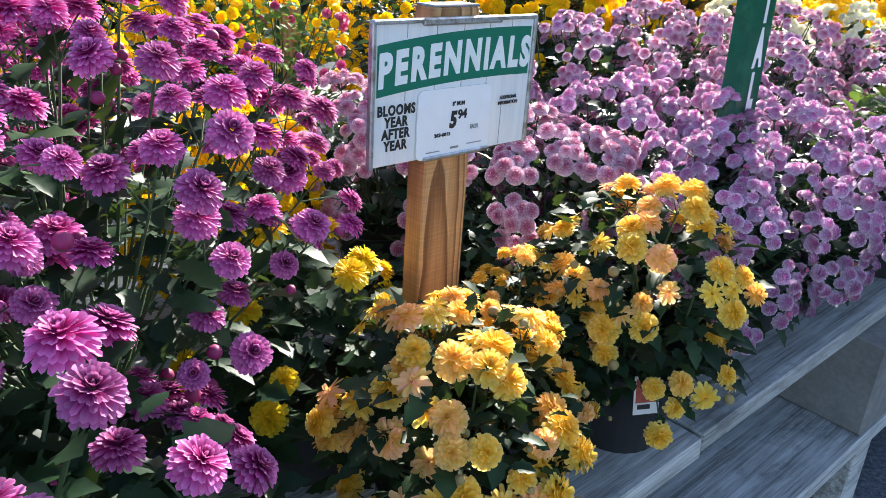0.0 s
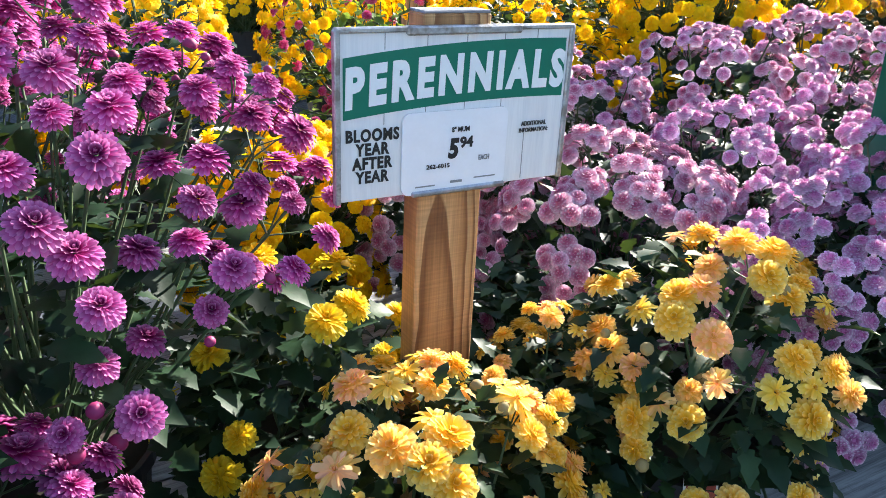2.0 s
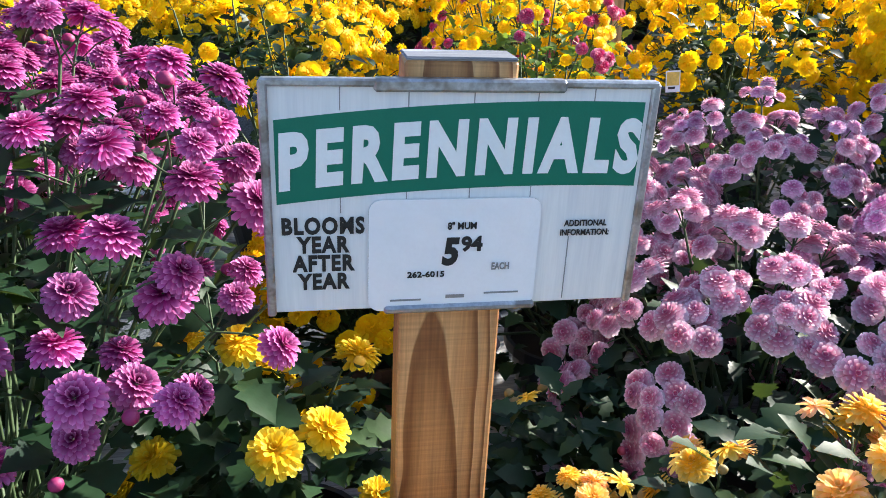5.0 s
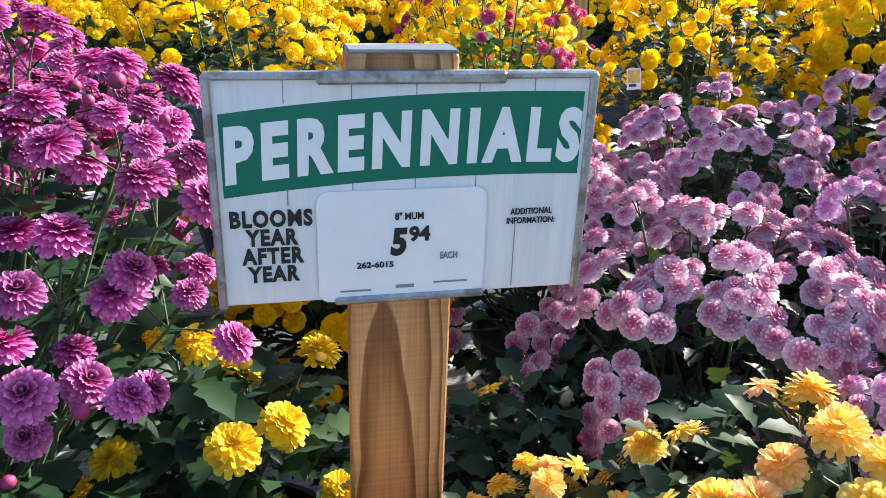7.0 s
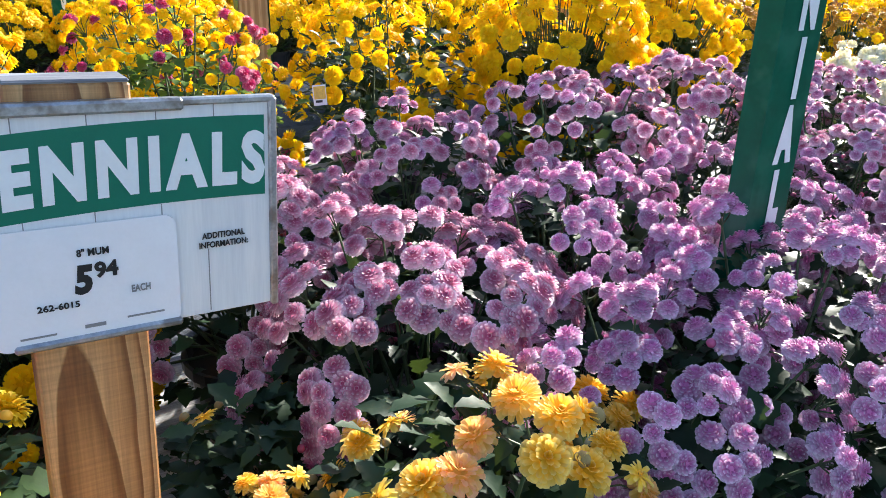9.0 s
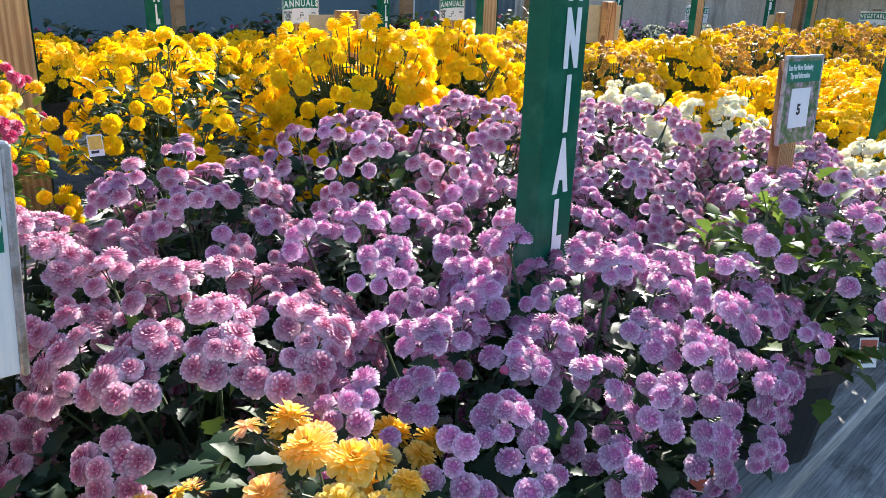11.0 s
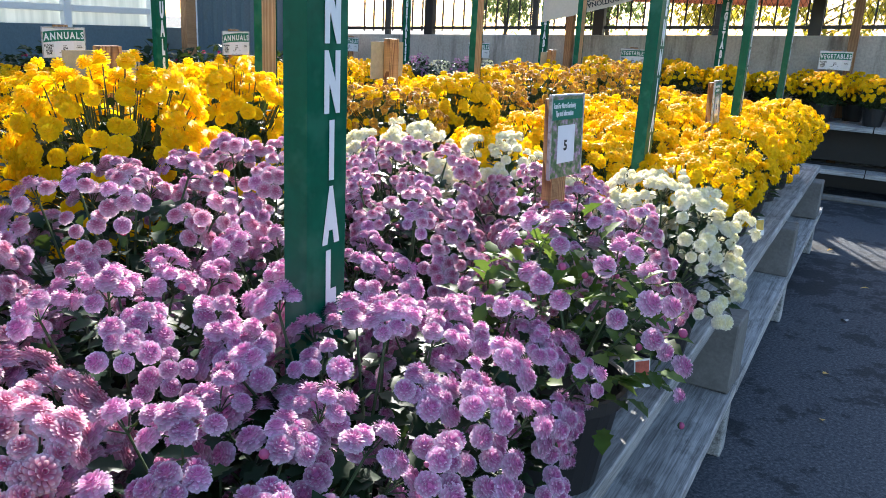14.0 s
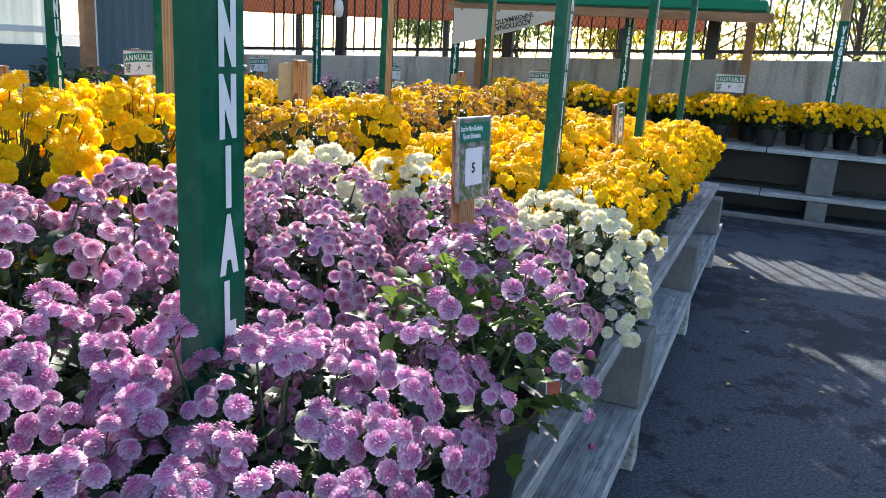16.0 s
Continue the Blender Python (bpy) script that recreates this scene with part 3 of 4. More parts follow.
    if joined:
        by = {}
        for p, nn, sz in blooms:
            by.setdefault(rnd.choice(pick), []).append((p, nn, sz))
        for col, some in by.items():
            vs, fs, ts, rs = [], [], [], []
            for p, nn, sz in some:
                hv, hf, ht, hr = (FULL if joined == "lilac" else SMALL)[rnd.randrange(4)]
                m = Matrix.Translation(p) @ turn_to(nn, rnd.random() * 6.28) @ Matrix.Scale(sz, 4)
                o = len(vs)
                vs += [tuple(m @ Vector(x)) for x in hv]
                fs += [tuple(i + o for i in q) for q in hf]
                ts += ht
                rs += hr
            tagged(mesh_ob("blossom_cover", vs, fs, PETAL[col], root, attrs={"tip": ts, "ring": rs}), kind="stuff")
    else:
        # the outermost sprays stay single blooms; the rest fills in as one cover for each colour
        blooms.sort(key=lambda b: -b[0].z)
        rest = {}
        for i, (p, nn, sz) in enumerate(blooms):
            col = rnd.choice(pick)
            m = Matrix.Translation(p) @ turn_to(nn, rnd.random() * 6.28) @ Matrix.Scale(sz, 4)
            me = rnd.choice(heads(shape if not isinstance(shape, tuple) else rnd.choice(shape), col))
            if i < SINGLE:
                put("flower", me, root, m=m)
            else:
                rest.setdefault(col, []).append((me, m))
        for col, some in rest.items():
            vs, fs, ts, rs = [], [], [], []
            for me, m in some:
                k = len(me.vertices)
                co = np.empty(k * 3, dtype=np.float32)
                me.vertices.foreach_get("co", co)
                mm = np.array(m)
                o = len(vs)
                vs += (co.reshape(-1, 3) @ mm[:3, :3].T + mm[:3, 3]).tolist()
                fs += [tuple(i + o for i in q.vertices) for q in me.polygons]
                for key, out in (("tip", ts), ("ring", rs)):
                    val = np.empty(k, dtype=np.float32)
                    me.attributes[key].data.foreach_get("value", val)
                    out += val.tolist()
            tagged(mesh_ob("blossom_cover", vs, fs, PETAL[col], root, attrs={"tip": ts, "ring": rs}), kind="stuff")
    for k in range(buds):
        p, nn, sz = rnd.choice(blooms)
        q = p + nn.orthogonal().normalized() * 0.0 + Vector((rnd.uniform(-1, 1), rnd.uniform(-1, 1), rnd.uniform(-1.2, 0.3))) * 0.035
        put("bud", bud_mesh(colour if colour in BUD else "gold"), root, m=Matrix.Translation(q) @ turn_to(nn, 0) @ Matrix.Scale(size * rnd.uniform(0.2, 0.4), 4))
    return root


SMALL = [HEADS["small"](s) for s in range(4)]
FULL = [HEADS["lilac"](s) for s in range(4)]


class Kind:
    """Places plants of one kind: the first of each variant is the model, the others are its copies."""

    def __init__(self, variants):
        self.makers, self.made, self.count = variants, {}, 0

    def put(self, u, v, z, s=1.0, rz=None, variant=None):
        k = self.count % len(self.makers) if variant is None else variant
        self.count += 1
        turn = self.count * 137.5 if rz is None else rz
        if k not in self.made:
            self.made[k] = self.makers[k]()
            self.made[k].matrix_basis = at(u, v, z, turn, s=s)
            return self.made[k]
        return copy_thing(self.made[k], at(u, v, z, turn, s=s / self.made[k].scale[0]))


# ---- ground, walls ----
def grid_sheet(name, size, mat, z=0.0):
    h = size / 2
    return mesh_ob(name, [(-h, -h, z), (h, -h, z), (h, h, z), (-h, h, z)], [(0, 1, 2, 3)], mat)


tagged(grid_sheet("ground", 400, ASPHALT), "dark worn asphalt with damp stains", "ground", kind="structure")

WALL_U = 9.5


def wall_height(v):
    return 1.56 - 0.047 * v


def concrete_wall():
    """Low stained concrete wall; its top falls gently along the yard."""
    v0, v1, n = -14.0, 9.0, 23
    verts, faces = [], []
    for i in range(n + 1):
        v = v0 + (v1 - v0) * i / n
        h = wall_height(v)
        verts += [(0, v, -0.2), (0, v, h - 0.012), (0.012, v, h), (0.25, v, h), (0.25, v, -0.2)]
    for i in range(n):
        for j in range(4):
            a = i * 5 + j
            faces.append((a, a + 1, a + 6, a + 5))
    faces += [(0, 4, 3, 2, 1), tuple(n * 5 + j for j in range(5))]
    ob = mesh_ob("wall_east", verts, faces, CONCRETE)
    ob.matrix_basis = at(WALL_U, 0, 0)
    tagged(ob, "low grey concrete wall with dark stains", "wall", kind="structure")


concrete_wall()


def fence():
    root = thing("fence", at(WALL_U + 0.12, 0, 0), "black iron bar fence with expanded mesh on concrete wall", "fence")
    bar = box(0.018, 0.018, 1.5, 0.0)
    me = bpy.data.meshes.new("bar")
    bar.to_mesh(me)
    bar.free()
    me.materials.append(IRON)
    v = -7.0
    while v < 6.6:
        put("bar", me, root, m=pose(0, v, wall_height(v) + 0.80))
        v += 0.165
    for dz in (0.09, 1.5):
        a, b = -14.0, 9.0
        m = Matrix.Translation((0, (a + b) / 2, wall_height((a + b) / 2) + dz)) @ Matrix.Rotation(math.atan(-0.047), 4, "X")
        part("rail", box(0.035, b - a, 0.04, 0.003), IRON, root, m=m)
    for v in (-6.85, -4.4, -1.95, 0.49, 2.95, 5.4, 7.9):
        part("post", box(0.11, 0.13, 1.75, 0.006), IRON, root, m=pose(-0.02, v, wall_height(v) + 0.86))
    # expanded mesh behind the bars
    chunks = []
    step, h = 0.06, 1.4
    for sgn in (1, -1):
        y = -7.0 - h
        while y < 6.6 + h:
            y0, y1 = (y, y + sgn * h * 0.55)
            z0, z1 = wall_height(y0) + 0.1, wall_height(y1) + 0.1 + h
            w = 0.003
            chunks.append(([(0.035, y0 - w, z0), (0.035, y0 + w, z0), (0.035, y1 + w, z1), (0.035, y1 - w, z1)], [(0, 1, 2, 3)]))
            y += step
    vs, fs = merge(chunks)
    mesh_ob("mesh_panel", vs, fs, IRON, root, "expanded metal mesh")


fence()


# ---- benches ----
PLANKS = {}


def plank_mesh(name, l, w, h, mat, k=0, bevel=0.004):
    key = (name, round(l, 3), w, h, mat.name, k)
    if key not in PLANKS:
        bm = box(l, w, h, bevel, warp=0.0012)
        PLANKS[key] = bpy.data.meshes.new(name)
        bm.to_mesh(PLANKS[key])
        bm.free()
        PLANKS[key].materials.append(mat)
    return PLANKS[key]


def bench(u0, u1, v0, v1, top, label, cols=4, seg=2.44, thick=0.045, side=-1):
    """Boards laid on concrete blocks; several boards deep."""
    rnd = random.Random(int(u0 * 10 + top * 100))
    root = thing("display_bench", at(0, 0, 0), label, "bench", "display benches")
    w = (v1 - v0) / cols
    u = u0
    while u < u1 - 0.05:
        l = min(seg, u1 - u)
        for c in range(cols):
            put("plank", plank_mesh("plank", l - 0.006, round(w - 0.008, 3), thick, OLD_WOOD, rnd.randrange(3)), root,
                m=pose(u + l / 2, v0 + w * (c + 0.5), top - thick / 2 + rnd.uniform(-0.002, 0.002), rnd.uniform(-0.3, 0.3), 0, rnd.uniform(-0.15, 0.15)))
        u += l
    return root


def block_row(root, us, v, z0, z1, depth=0.39, width=0.19):
    h = z1 - z0
    n = max(1, round(h / 0.2))
    for u in us:
        for k in range(n):
            put("concrete_block", plank_mesh("concrete_block", width, depth, round(h / n - 0.004, 3), BLOCK, k, 0.006), root,
                m=pose(u, v, z0 + h * (k + 0.5) / n, 0, 0, random.uniform(-1.5, 1.5)))


LOW, MID, HIGH = 0.26, 0.57, 0.68
US = [-2.05, -0.6, 1.02, 2.66, 4.3, 5.95]
b = bench(-2.2, 6.4, 0.0, 1.2, MID, "weathered grey plank bench on concrete blocks holding potted mums", 4)
block_row(b, US, 0.24, LOW, MID - 0.047, 0.60)
block_row(b, US, 0.95, 0.0, MID - 0.047)
b = bench(-2.2, 6.4, -0.07, 0.44, LOW, "low weathered grey plank step under the flower bench", 2)
block_row(b, US, 0.22, 0.0, LOW - 0.047, 0.36)
for u in US:
    put("leg", plank_mesh("leg", 0.089, 0.089, round(LOW - 0.047, 3), OLD_WOOD, 5), b, m=pose(u - 0.03, -0.015, (LOW - 0.047) / 2))
b = bench(-2.2, 6.4, 1.23, 2.35, HIGH, "raised weathered plank tier behind the flower bench", 4)
block_row(b, US, 1.45, 0.0, HIGH - 0.047)
block_row(b, US, 2.1, 0.0, HIGH - 0.047)
b = bench(-2.0, 7.0, 3.9, 5.1, MID, "plank bench with annual flowers", 3)
block_row(b, [-1.5, 0.5, 2.5, 4.5, 6.5], 4.2, 0.0, MID - 0.047)


def wall_bench():
    root = thing("display_bench", at(0, 0, 0), "grey two-level plank bench on concrete blocks along the wall", "bench", "display benches")
    v = -7.6
    while v < 5.2:
        for u, z, w in ((8.54, 0.70, 0.28), (8.84, 0.70, 0.28), (9.14, 0.70, 0.28), (8.50, 0.27, 0.30)):
            put("plank", plank_mesh("plank", 2.43, w, 0.045, OLD_WOOD, random.randrange(3)), root, m=pose(u, v + 1.22, z - 0.022, 0, 0, 90))
        v += 2.44
    for v in (-7.3, -5.6, -3.95, -2.35, -0.82, 0.8, 2.4, 4.0, 5.1):
        put("concrete_block", plank_mesh("concrete_block", 0.36, 0.19, 0.22, BLOCK, 1, 0.006), root, m=pose(8.55, v, 0.112))
        put("concrete_block", plank_mesh("concrete_block", 0.19, 0.24, 0.38, BLOCK, 2, 0.006), root, m=pose(8.52, v, 0.465))
        put("concrete_block", plank_mesh("concrete_block", 0.19, 0.24, 0.64, BLOCK, 2, 0.006), root, m=pose(9.1, v, 0.325))
    # black panels added behind the front blocks to keep the openings under the shelves dark
    for z, h in ((0.130, 0.25), (0.475, 0.38)):
        part("backing", box(0.02, 12.6, h, 0.003), POT, root, "black panel added behind the blocks", pose(8.98, -1.3, z))
    put("kerb", plank_mesh("kerb", 13.0, 0.10, 0.05, BLOCK, 9, 0.01), root, m=pose(8.22, -1.2, 0.025, 0, 0, 90))


wall_bench()


# ---- poles ----
def pole(u, v, top, word, z0, z1, base, rz=0, wood_right=False, height=2.5, wide=0.089, tip=0.0):
    """A timber upright wrapped in green, with a word running down its wide face."""
    root = thing("sign_pole", at(u, v, 0, rz), "green-wrapped timber pole with white vertical lettering", "pole", "lettered poles")
    part("timber", box(wide, 0.038, height - base, 0.003, (0, 0.019, (height + base) / 2)), NEW_WOOD, root)
    g = 0.0025
    bm = bmesh.new()
    prof = [(-wide / 2 - g, 0.040), (-wide / 2 - g, -g), (wide / 2 + g, -g), (wide / 2 + g, 0.002 if wood_right else 0.040)]
    lo = [bm.verts.new((x, y, base + 0.02)) for x, y in prof]
    hi = [bm.verts.new((x, y, top)) for x, y in prof]
    for i in range(3):
        bm.faces.new((lo[i], lo[i + 1], hi[i + 1], hi[i]))
    wrap = part("green_wrap", bm, GREEN, root, "glossy dark green vinyl wrap")
    me = text_mesh("\n".join(word), WHITE_INK, 0.075, line=0.92)
    fit_text(me, -0.012, 0.030, z0, z1, 0)
    put("lettering", me, wrap, "white painted letters", pose(0, -g - 0.0012, 0, 90))
    return root


for u, v in ((0.816, 0.350), (2.70, 0.365), (4.60, 0.365), (6.5, 0.365)):
    pole(u, v, 2.3, "PERENNIALS", 0.918, 1.905, MID)
for u in (0.55, 2.49, 4.43, 6.3):
    pole(u, 2.0, 2.3, "PERENNIALS", 0.95, 1.95, HIGH, 180)
for v in (-2.9, -0.80, 1.33, 3.4, 5.37):
    pole(8.93, v, 1.98, "VEGETABLES", 0.95, 1.93, 0.7, -90)
for u in (0.3, 2.1, 3.95):
    pole(u, 4.3, 2.3, "ANNUALS", 1.0, 1.9, MID)


# ---- price signs ----
SIGN_W, SIGN_H = 0.304, 0.188


def band(x):
    return 0.0135 * (1 - (1 - x / 0.225) ** 2)


def price_sign(m, post_len, title, label, near=False, back=False):
    """A landscape sign in a steel frame, screwed to an upright; local x right, y up, z towards the reader."""
    root = thing("price_sign", m, label, "sign", "price signs")
    W, H = SIGN_W, SIGN_H
    part("panel", box(W, H, 0.004, 0.0008, (W / 2, H / 2, 0)), BARE_BOARD if back else SIGN_WHITE, root, "printed white plank panel")
    part("post", box(0.089, post_len, 0.038, 0.002, (W * 0.5 - 0.003, H + 0.016 - post_len / 2, -0.024)), NEW_WOOD_Y, root, "sawn pine upright")
    if back:
        return root
    part("post_top", box(0.0885, 0.003, 0.0375, 0.0015, (W * 0.5 - 0.003, H + 0.0175, -0.024)), POST_END, root, "weathered grey end grain")
    n = 24
    pts = []
    for i in range(n + 1):
        x = 0.006 + (W - 0.012) * i / n
        y = 0.093 + band(x)
        pts.append((x, y))
    verts = [(x, y, 0.0026) for x, y in pts] + [(x, y + 0.0665 + 0.0035 * x / W, 0.0026) for x, y in pts]
    verts += [(x, y, 0.0018) for x, y, z in verts]
    k = n + 1
    faces = [(i, i + 1, i + 1 + k, i + k) for i in range(n)] + [(i + 1, i, i + 2 * k, i + 1 + 2 * k) for i in range(n)] + [(i + k, i + 1 + k, i + 1 + 3 * k, i + 3 * k) for i in range(n)]
    title_band = mesh_ob("title_band", verts, faces, SIGN_GREEN, root, "curved green title band")
    me = fit_text(text_mesh(title, WHITE_INK, 0.052 if near else 0.03, 1.3), 0.008, W - 0.007, 0.103, 0.150, 0.0028, band, 0.03 if near else 0.0)
    for piece in letters_of(me):
        put("letter", piece, title_band, "bold white letter")
    cx0, cx1, cy0, cy1 = 0.077, 0.219, -0.001, 0.097
    cv = []
    for qx, qy, a0 in ((cx1 - 0.01, cy1 - 0.01, 0), (cx0 + 0.01, cy1 - 0.01, 90), (cx0 + 0.01, cy0 + 0.01, 180), (cx1 - 0.01, cy0 + 0.01, 270)):
        cv += [(qx + 0.01 * math.cos(radians(a0 + k * 18)), qy + 0.01 * math.sin(radians(a0 + k * 18))) for k in range(6)]
    m24 = len(cv)
    cverts = [(x, y, 0.0052) for x, y in cv] + [(x, y, 0.0030) for x, y in cv]
    cfaces = [tuple(range(m24))] + [(i, i + m24, (i + 1) % m24 + m24, (i + 1) % m24) for i in range(m24)]
    card = mesh_ob("price_card", cverts, cfaces, PRICE_CARD, root, "glossy white price card")
    put("slogan", fit_text(text_mesh("BLOOMS\nYEAR\nAFTER\nYEAR", BLACK_INK, 0.042, 1.14, 0.86), 0.009, 0.074, 0.020, 0.083, 0.0024), root, "black slogan lettering")
    put("price", fit_text(text_mesh("5", BLACK_INK, 0.05), 0.137, 0.150, 0.039, 0.064, 0.0056, slant=0.1), card)
    put("price", fit_text(text_mesh("94", BLACK_INK, 0.04), 0.153, 0.171, 0.051, 0.065, 0.0056), card)
    put("plant_size", fit_text(text_mesh('8" MUM', BLACK_INK, 0.025), 0.141, 0.165, 0.071, 0.0775, 0.0056), card)
    put("stock_number", fit_text(text_mesh("262-6015", BLACK_INK, 0.025), 0.109, 0.140, 0.029, 0.0345, 0.0056), card)
    put("unit", fit_text(text_mesh("EACH", GREY_INK, 0.02), 0.180, 0.195, 0.034, 0.0405, 0.0056), card)
    put("side_note", fit_text(text_mesh("ADDITIONAL\nINFORMATION:", BLACK_INK, 0.02, line=1.1), 0.238, 0.281, 0.062, 0.076, 0.0030), root)
    part("small_print", box(0.030, 0.0015, 0.0006, 0, (0.190, 0.0125, 0.0056)), GREY_INK, card)
    part("small_print", box(0.026, 0.0015, 0.0006, 0, (0.108, 0.0085, 0.0056)), GREY_INK, card)
    part("barcode", box(0.016, 0.003, 0.0006, 0, (0.150, 0.0105, 0.0056)), GREY_INK, card)
    if near:
        for x in (0.055, 0.107, 0.158, 0.209, 0.255):
            part("plank_line", box(0.0008, 0.022, 0.0004, 0, (x, 0.179, 0.0023)), GREY_INK, root)
            part("plank_line", box(0.0008, 0.058 if x > 0.25 else 0.02, 0.0004, 0, (x - 0.009 if x > 0.25 else x, 0.032 if x > 0.25 else 0.096, 0.0023)), GREY_INK, root)
    # steel frame: folded channels on three sides and clips at the post
    part("frame_side", box(0.007, H + 0.004, 0.010, 0.0015, (-0.001, H / 2, 0.001)), STEEL, root, "scratched steel edge")
    part("frame_side", box(0.007, H + 0.004, 0.010, 0.0015, (W + 0.001, H / 2, 0.001)), STEEL, root, "scratched steel edge")
    part("frame_top", box(W + 0.006, 0.006, 0.010, 0.0015, (W / 2, H + 0.001, 0.001)), STEEL, root)
    part("frame_clip", box(0.150, 0.010, 0.012, 0.002, (W / 2 + 0.003, H - 0.0005, 0.0015)), STEEL, root, "folded steel clip")
    part("frame_clip", box(0.130, 0.007, 0.012, 0.002, (W / 2 + 0.003, 0.000, 0.0025)), STEEL, root, "folded steel clip with torn tape")
    return root


POST_END = wood_material("weathered_end_grain", (0.34, 0.37, 0.42), (0.11, 0.12, 0.15), 60.0, 0.8, "X", 0.9, 0.1)
NEW_WOOD_Y = upright_wood()


def sign_pose(u, v, z, rz=0, lean=0, slope=0):
    """Bottom left corner of a sign that faces the aisle."""
    return at(u, v, z, rz) @ pose(0, 0, 0, 0, 0, 0) @ Matrix.Rotation(radians(slope), 4, "Y") @ Matrix.Rotation(radians(90 - lean), 4, "X")


price_sign(sign_pose(-0.320, 0.263, 1.140, 2.2, 0.5, 3.5), 0.72, "PERENNIALS", "white and green perennials price sign on a sawn pine post", True)
for u, v, z, rz, word in ((9.15, 0.36, 1.20, -90, "VEGETABLES"), (9.15, 2.50, 1.10, -90, "VEGETABLES"), (9.15, 4.53, 1.06, -90, "VEGETABLES"), (9.15, 6.6, 1.02, -90, "VEGETABLES"),
                          (3.05, 4.35, 1.12, 0, "ANNUALS"), (4.70, 4.45, 1.12, 0, "ANNUALS")):
    price_sign(sign_pose(u, v, z, rz), z - 0.2 if u < 9 else 0.62, word, "small white and green price sign above the far plants")
for u, v, z, rz in ((1.85, 2.0, 1.12, 180), (3.6, 2.0, 1.16, 180), (5.85, 2.0, 1.10, 180)):
    price_sign(sign_pose(u, v, z, rz), 0.45, "", "bare wooden back of a price sign on its post", back=True)


def tall_sign(u, v, z, w, h, rz, lean):
    root = thing("price_sign", sign_pose(u, v, z, rz, lean), "portrait garden tips sign with price card on a wooden stake", "sign", "price signs")
    part("panel", box(w, h, 0.004, 0.0008, (w / 2, h / 2, 0)), PICTURE, root, "printed garden picture panel")
    part("title_band", box(w - 0.006, h * 0.24, 0.0008, 0, (w / 2, h * 0.83, 0.003)), SIGN_GREEN, root)
    put("title", fit_text(text_mesh("Scan For More Gardening\nTips and Information", WHITE_INK, 0.02), 0.006, w * 0.74, h * 0.735, h * 0.915, 0.0038), root)
    part("price_card", box(w * 0.54, h * 0.46, 0.0012, 0, (w * 0.48, h * 0.41, 0.0035)), PRICE_CARD, root)
    put("price", fit_text(text_mesh("5", BLACK_INK, 0.03), w * 0.40, w * 0.50, h * 0.33, h * 0.46, 0.0046), root)
    part("frame_side", box(0.005, h + 0.004, 0.010, 0.001, (-0.001, h / 2, 0)), STEEL, root)
    part("frame_side", box(0.005, h + 0.004, 0.010, 0.001, (w + 0.001, h / 2, 0)), STEEL, root)
    part("frame_top", box(w + 0.006, 0.006, 0.010, 0.001, (w / 2, h, 0)), STEEL, root)
    part("stake", box(0.070, z - MID + h * 0.96, 0.030, 0.002, (w * 0.40, h * 0.96 - (z - MID + h * 0.96) / 2, -0.02)), NEW_WOOD_Y, root, "sawn pine stake")


tall_sign(1.70, 0.343, 1.092, 0.150, 0.205, -10, 3)
tall_sign(3.74, 0.35, 1.06, 0.15, 0.20, 0, 3)


# ---- plants ----
pink = Kind([lambda s=s: mum("chrysanthemum", "bushy mum with pale pink double blooms in black pot", 10 + s, "pink", "pink", 0.25, 0.32, clusters=40, per=8, size=0.0198, buds=16, leaves=380, leaf_size=0.05, spread=0.045, flat=0.55, lean=0.35) for s in range(2)])
lilac = Kind([lambda s=s: mum("chrysanthemum", "bushy mum with lilac pompon blooms in black pot", 20 + s, "lilac", "lilac", 0.25, 0.30, clusters=44, per=8, size=0.0168, buds=10, leaves=460, leaf_size=0.045, spread=0.040, stem_show=0.15, flat=0.55, lean=0.3) for s in range(3)])
mauve = Kind([lambda s=s: mum("chrysanthemum", "mum with mixed pink and lilac blooms in black pot", 30 + s, "pink", "pink", 0.245, 0.32, clusters=44, per=8, size=0.0165, colours=["pink", "pink", "lilac"], buds=12, leaves=420, leaf_size=0.045, spread=0.039, stem_show=0.15, flat=0.55, lean=0.3) for s in range(3)])
sparse = Kind([lambda: mum("chrysanthemum", "leafy mum with few lilac blooms and fresh green shoots", 41, "lilac", "lilac", 0.17, 0.24, clusters=11, per=4, size=0.018, leaves=260, buds=16, leaf_mat=LEAF_SHOOT, stem_show=0.9, leaf_size=0.040, shell=0.95)])
spent = Kind([lambda: mum("chrysanthemum", "finished mum with dark leaves and tan seed buds", 45, "daisy", "yellow", 0.17, 0.2, clusters=5, per=1, size=0.022, leaves=420, buds=34, leaf_size=0.05, stem_show=0.8, shell=0.95)])
magenta = Kind([lambda: mum("chrysanthemum", "tall mum with deep magenta incurved blooms and dark leaves", 50, "magenta", "magenta", 0.37, 0.57, 0.2, 0.12, clusters=60, per=4, size=0.0238, leaves=860, leaf_size=0.058, buds=80, spread=0.07, stem_show=0.35, lean=1.7, flat=0.5, vary=0.32, shell=0.86, reach=76),
                lambda: mum("chrysanthemum", "low spreading mum with bright magenta blooms", 51, "magenta", "magenta", 0.25, 0.34, 0.2, 0.12, clusters=26, per=5, size=0.025, leaves=420, leaf_size=0.06, buds=34, spread=0.065, stem_show=0.4, lean=1.3, vary=0.32, flat=0.55)])
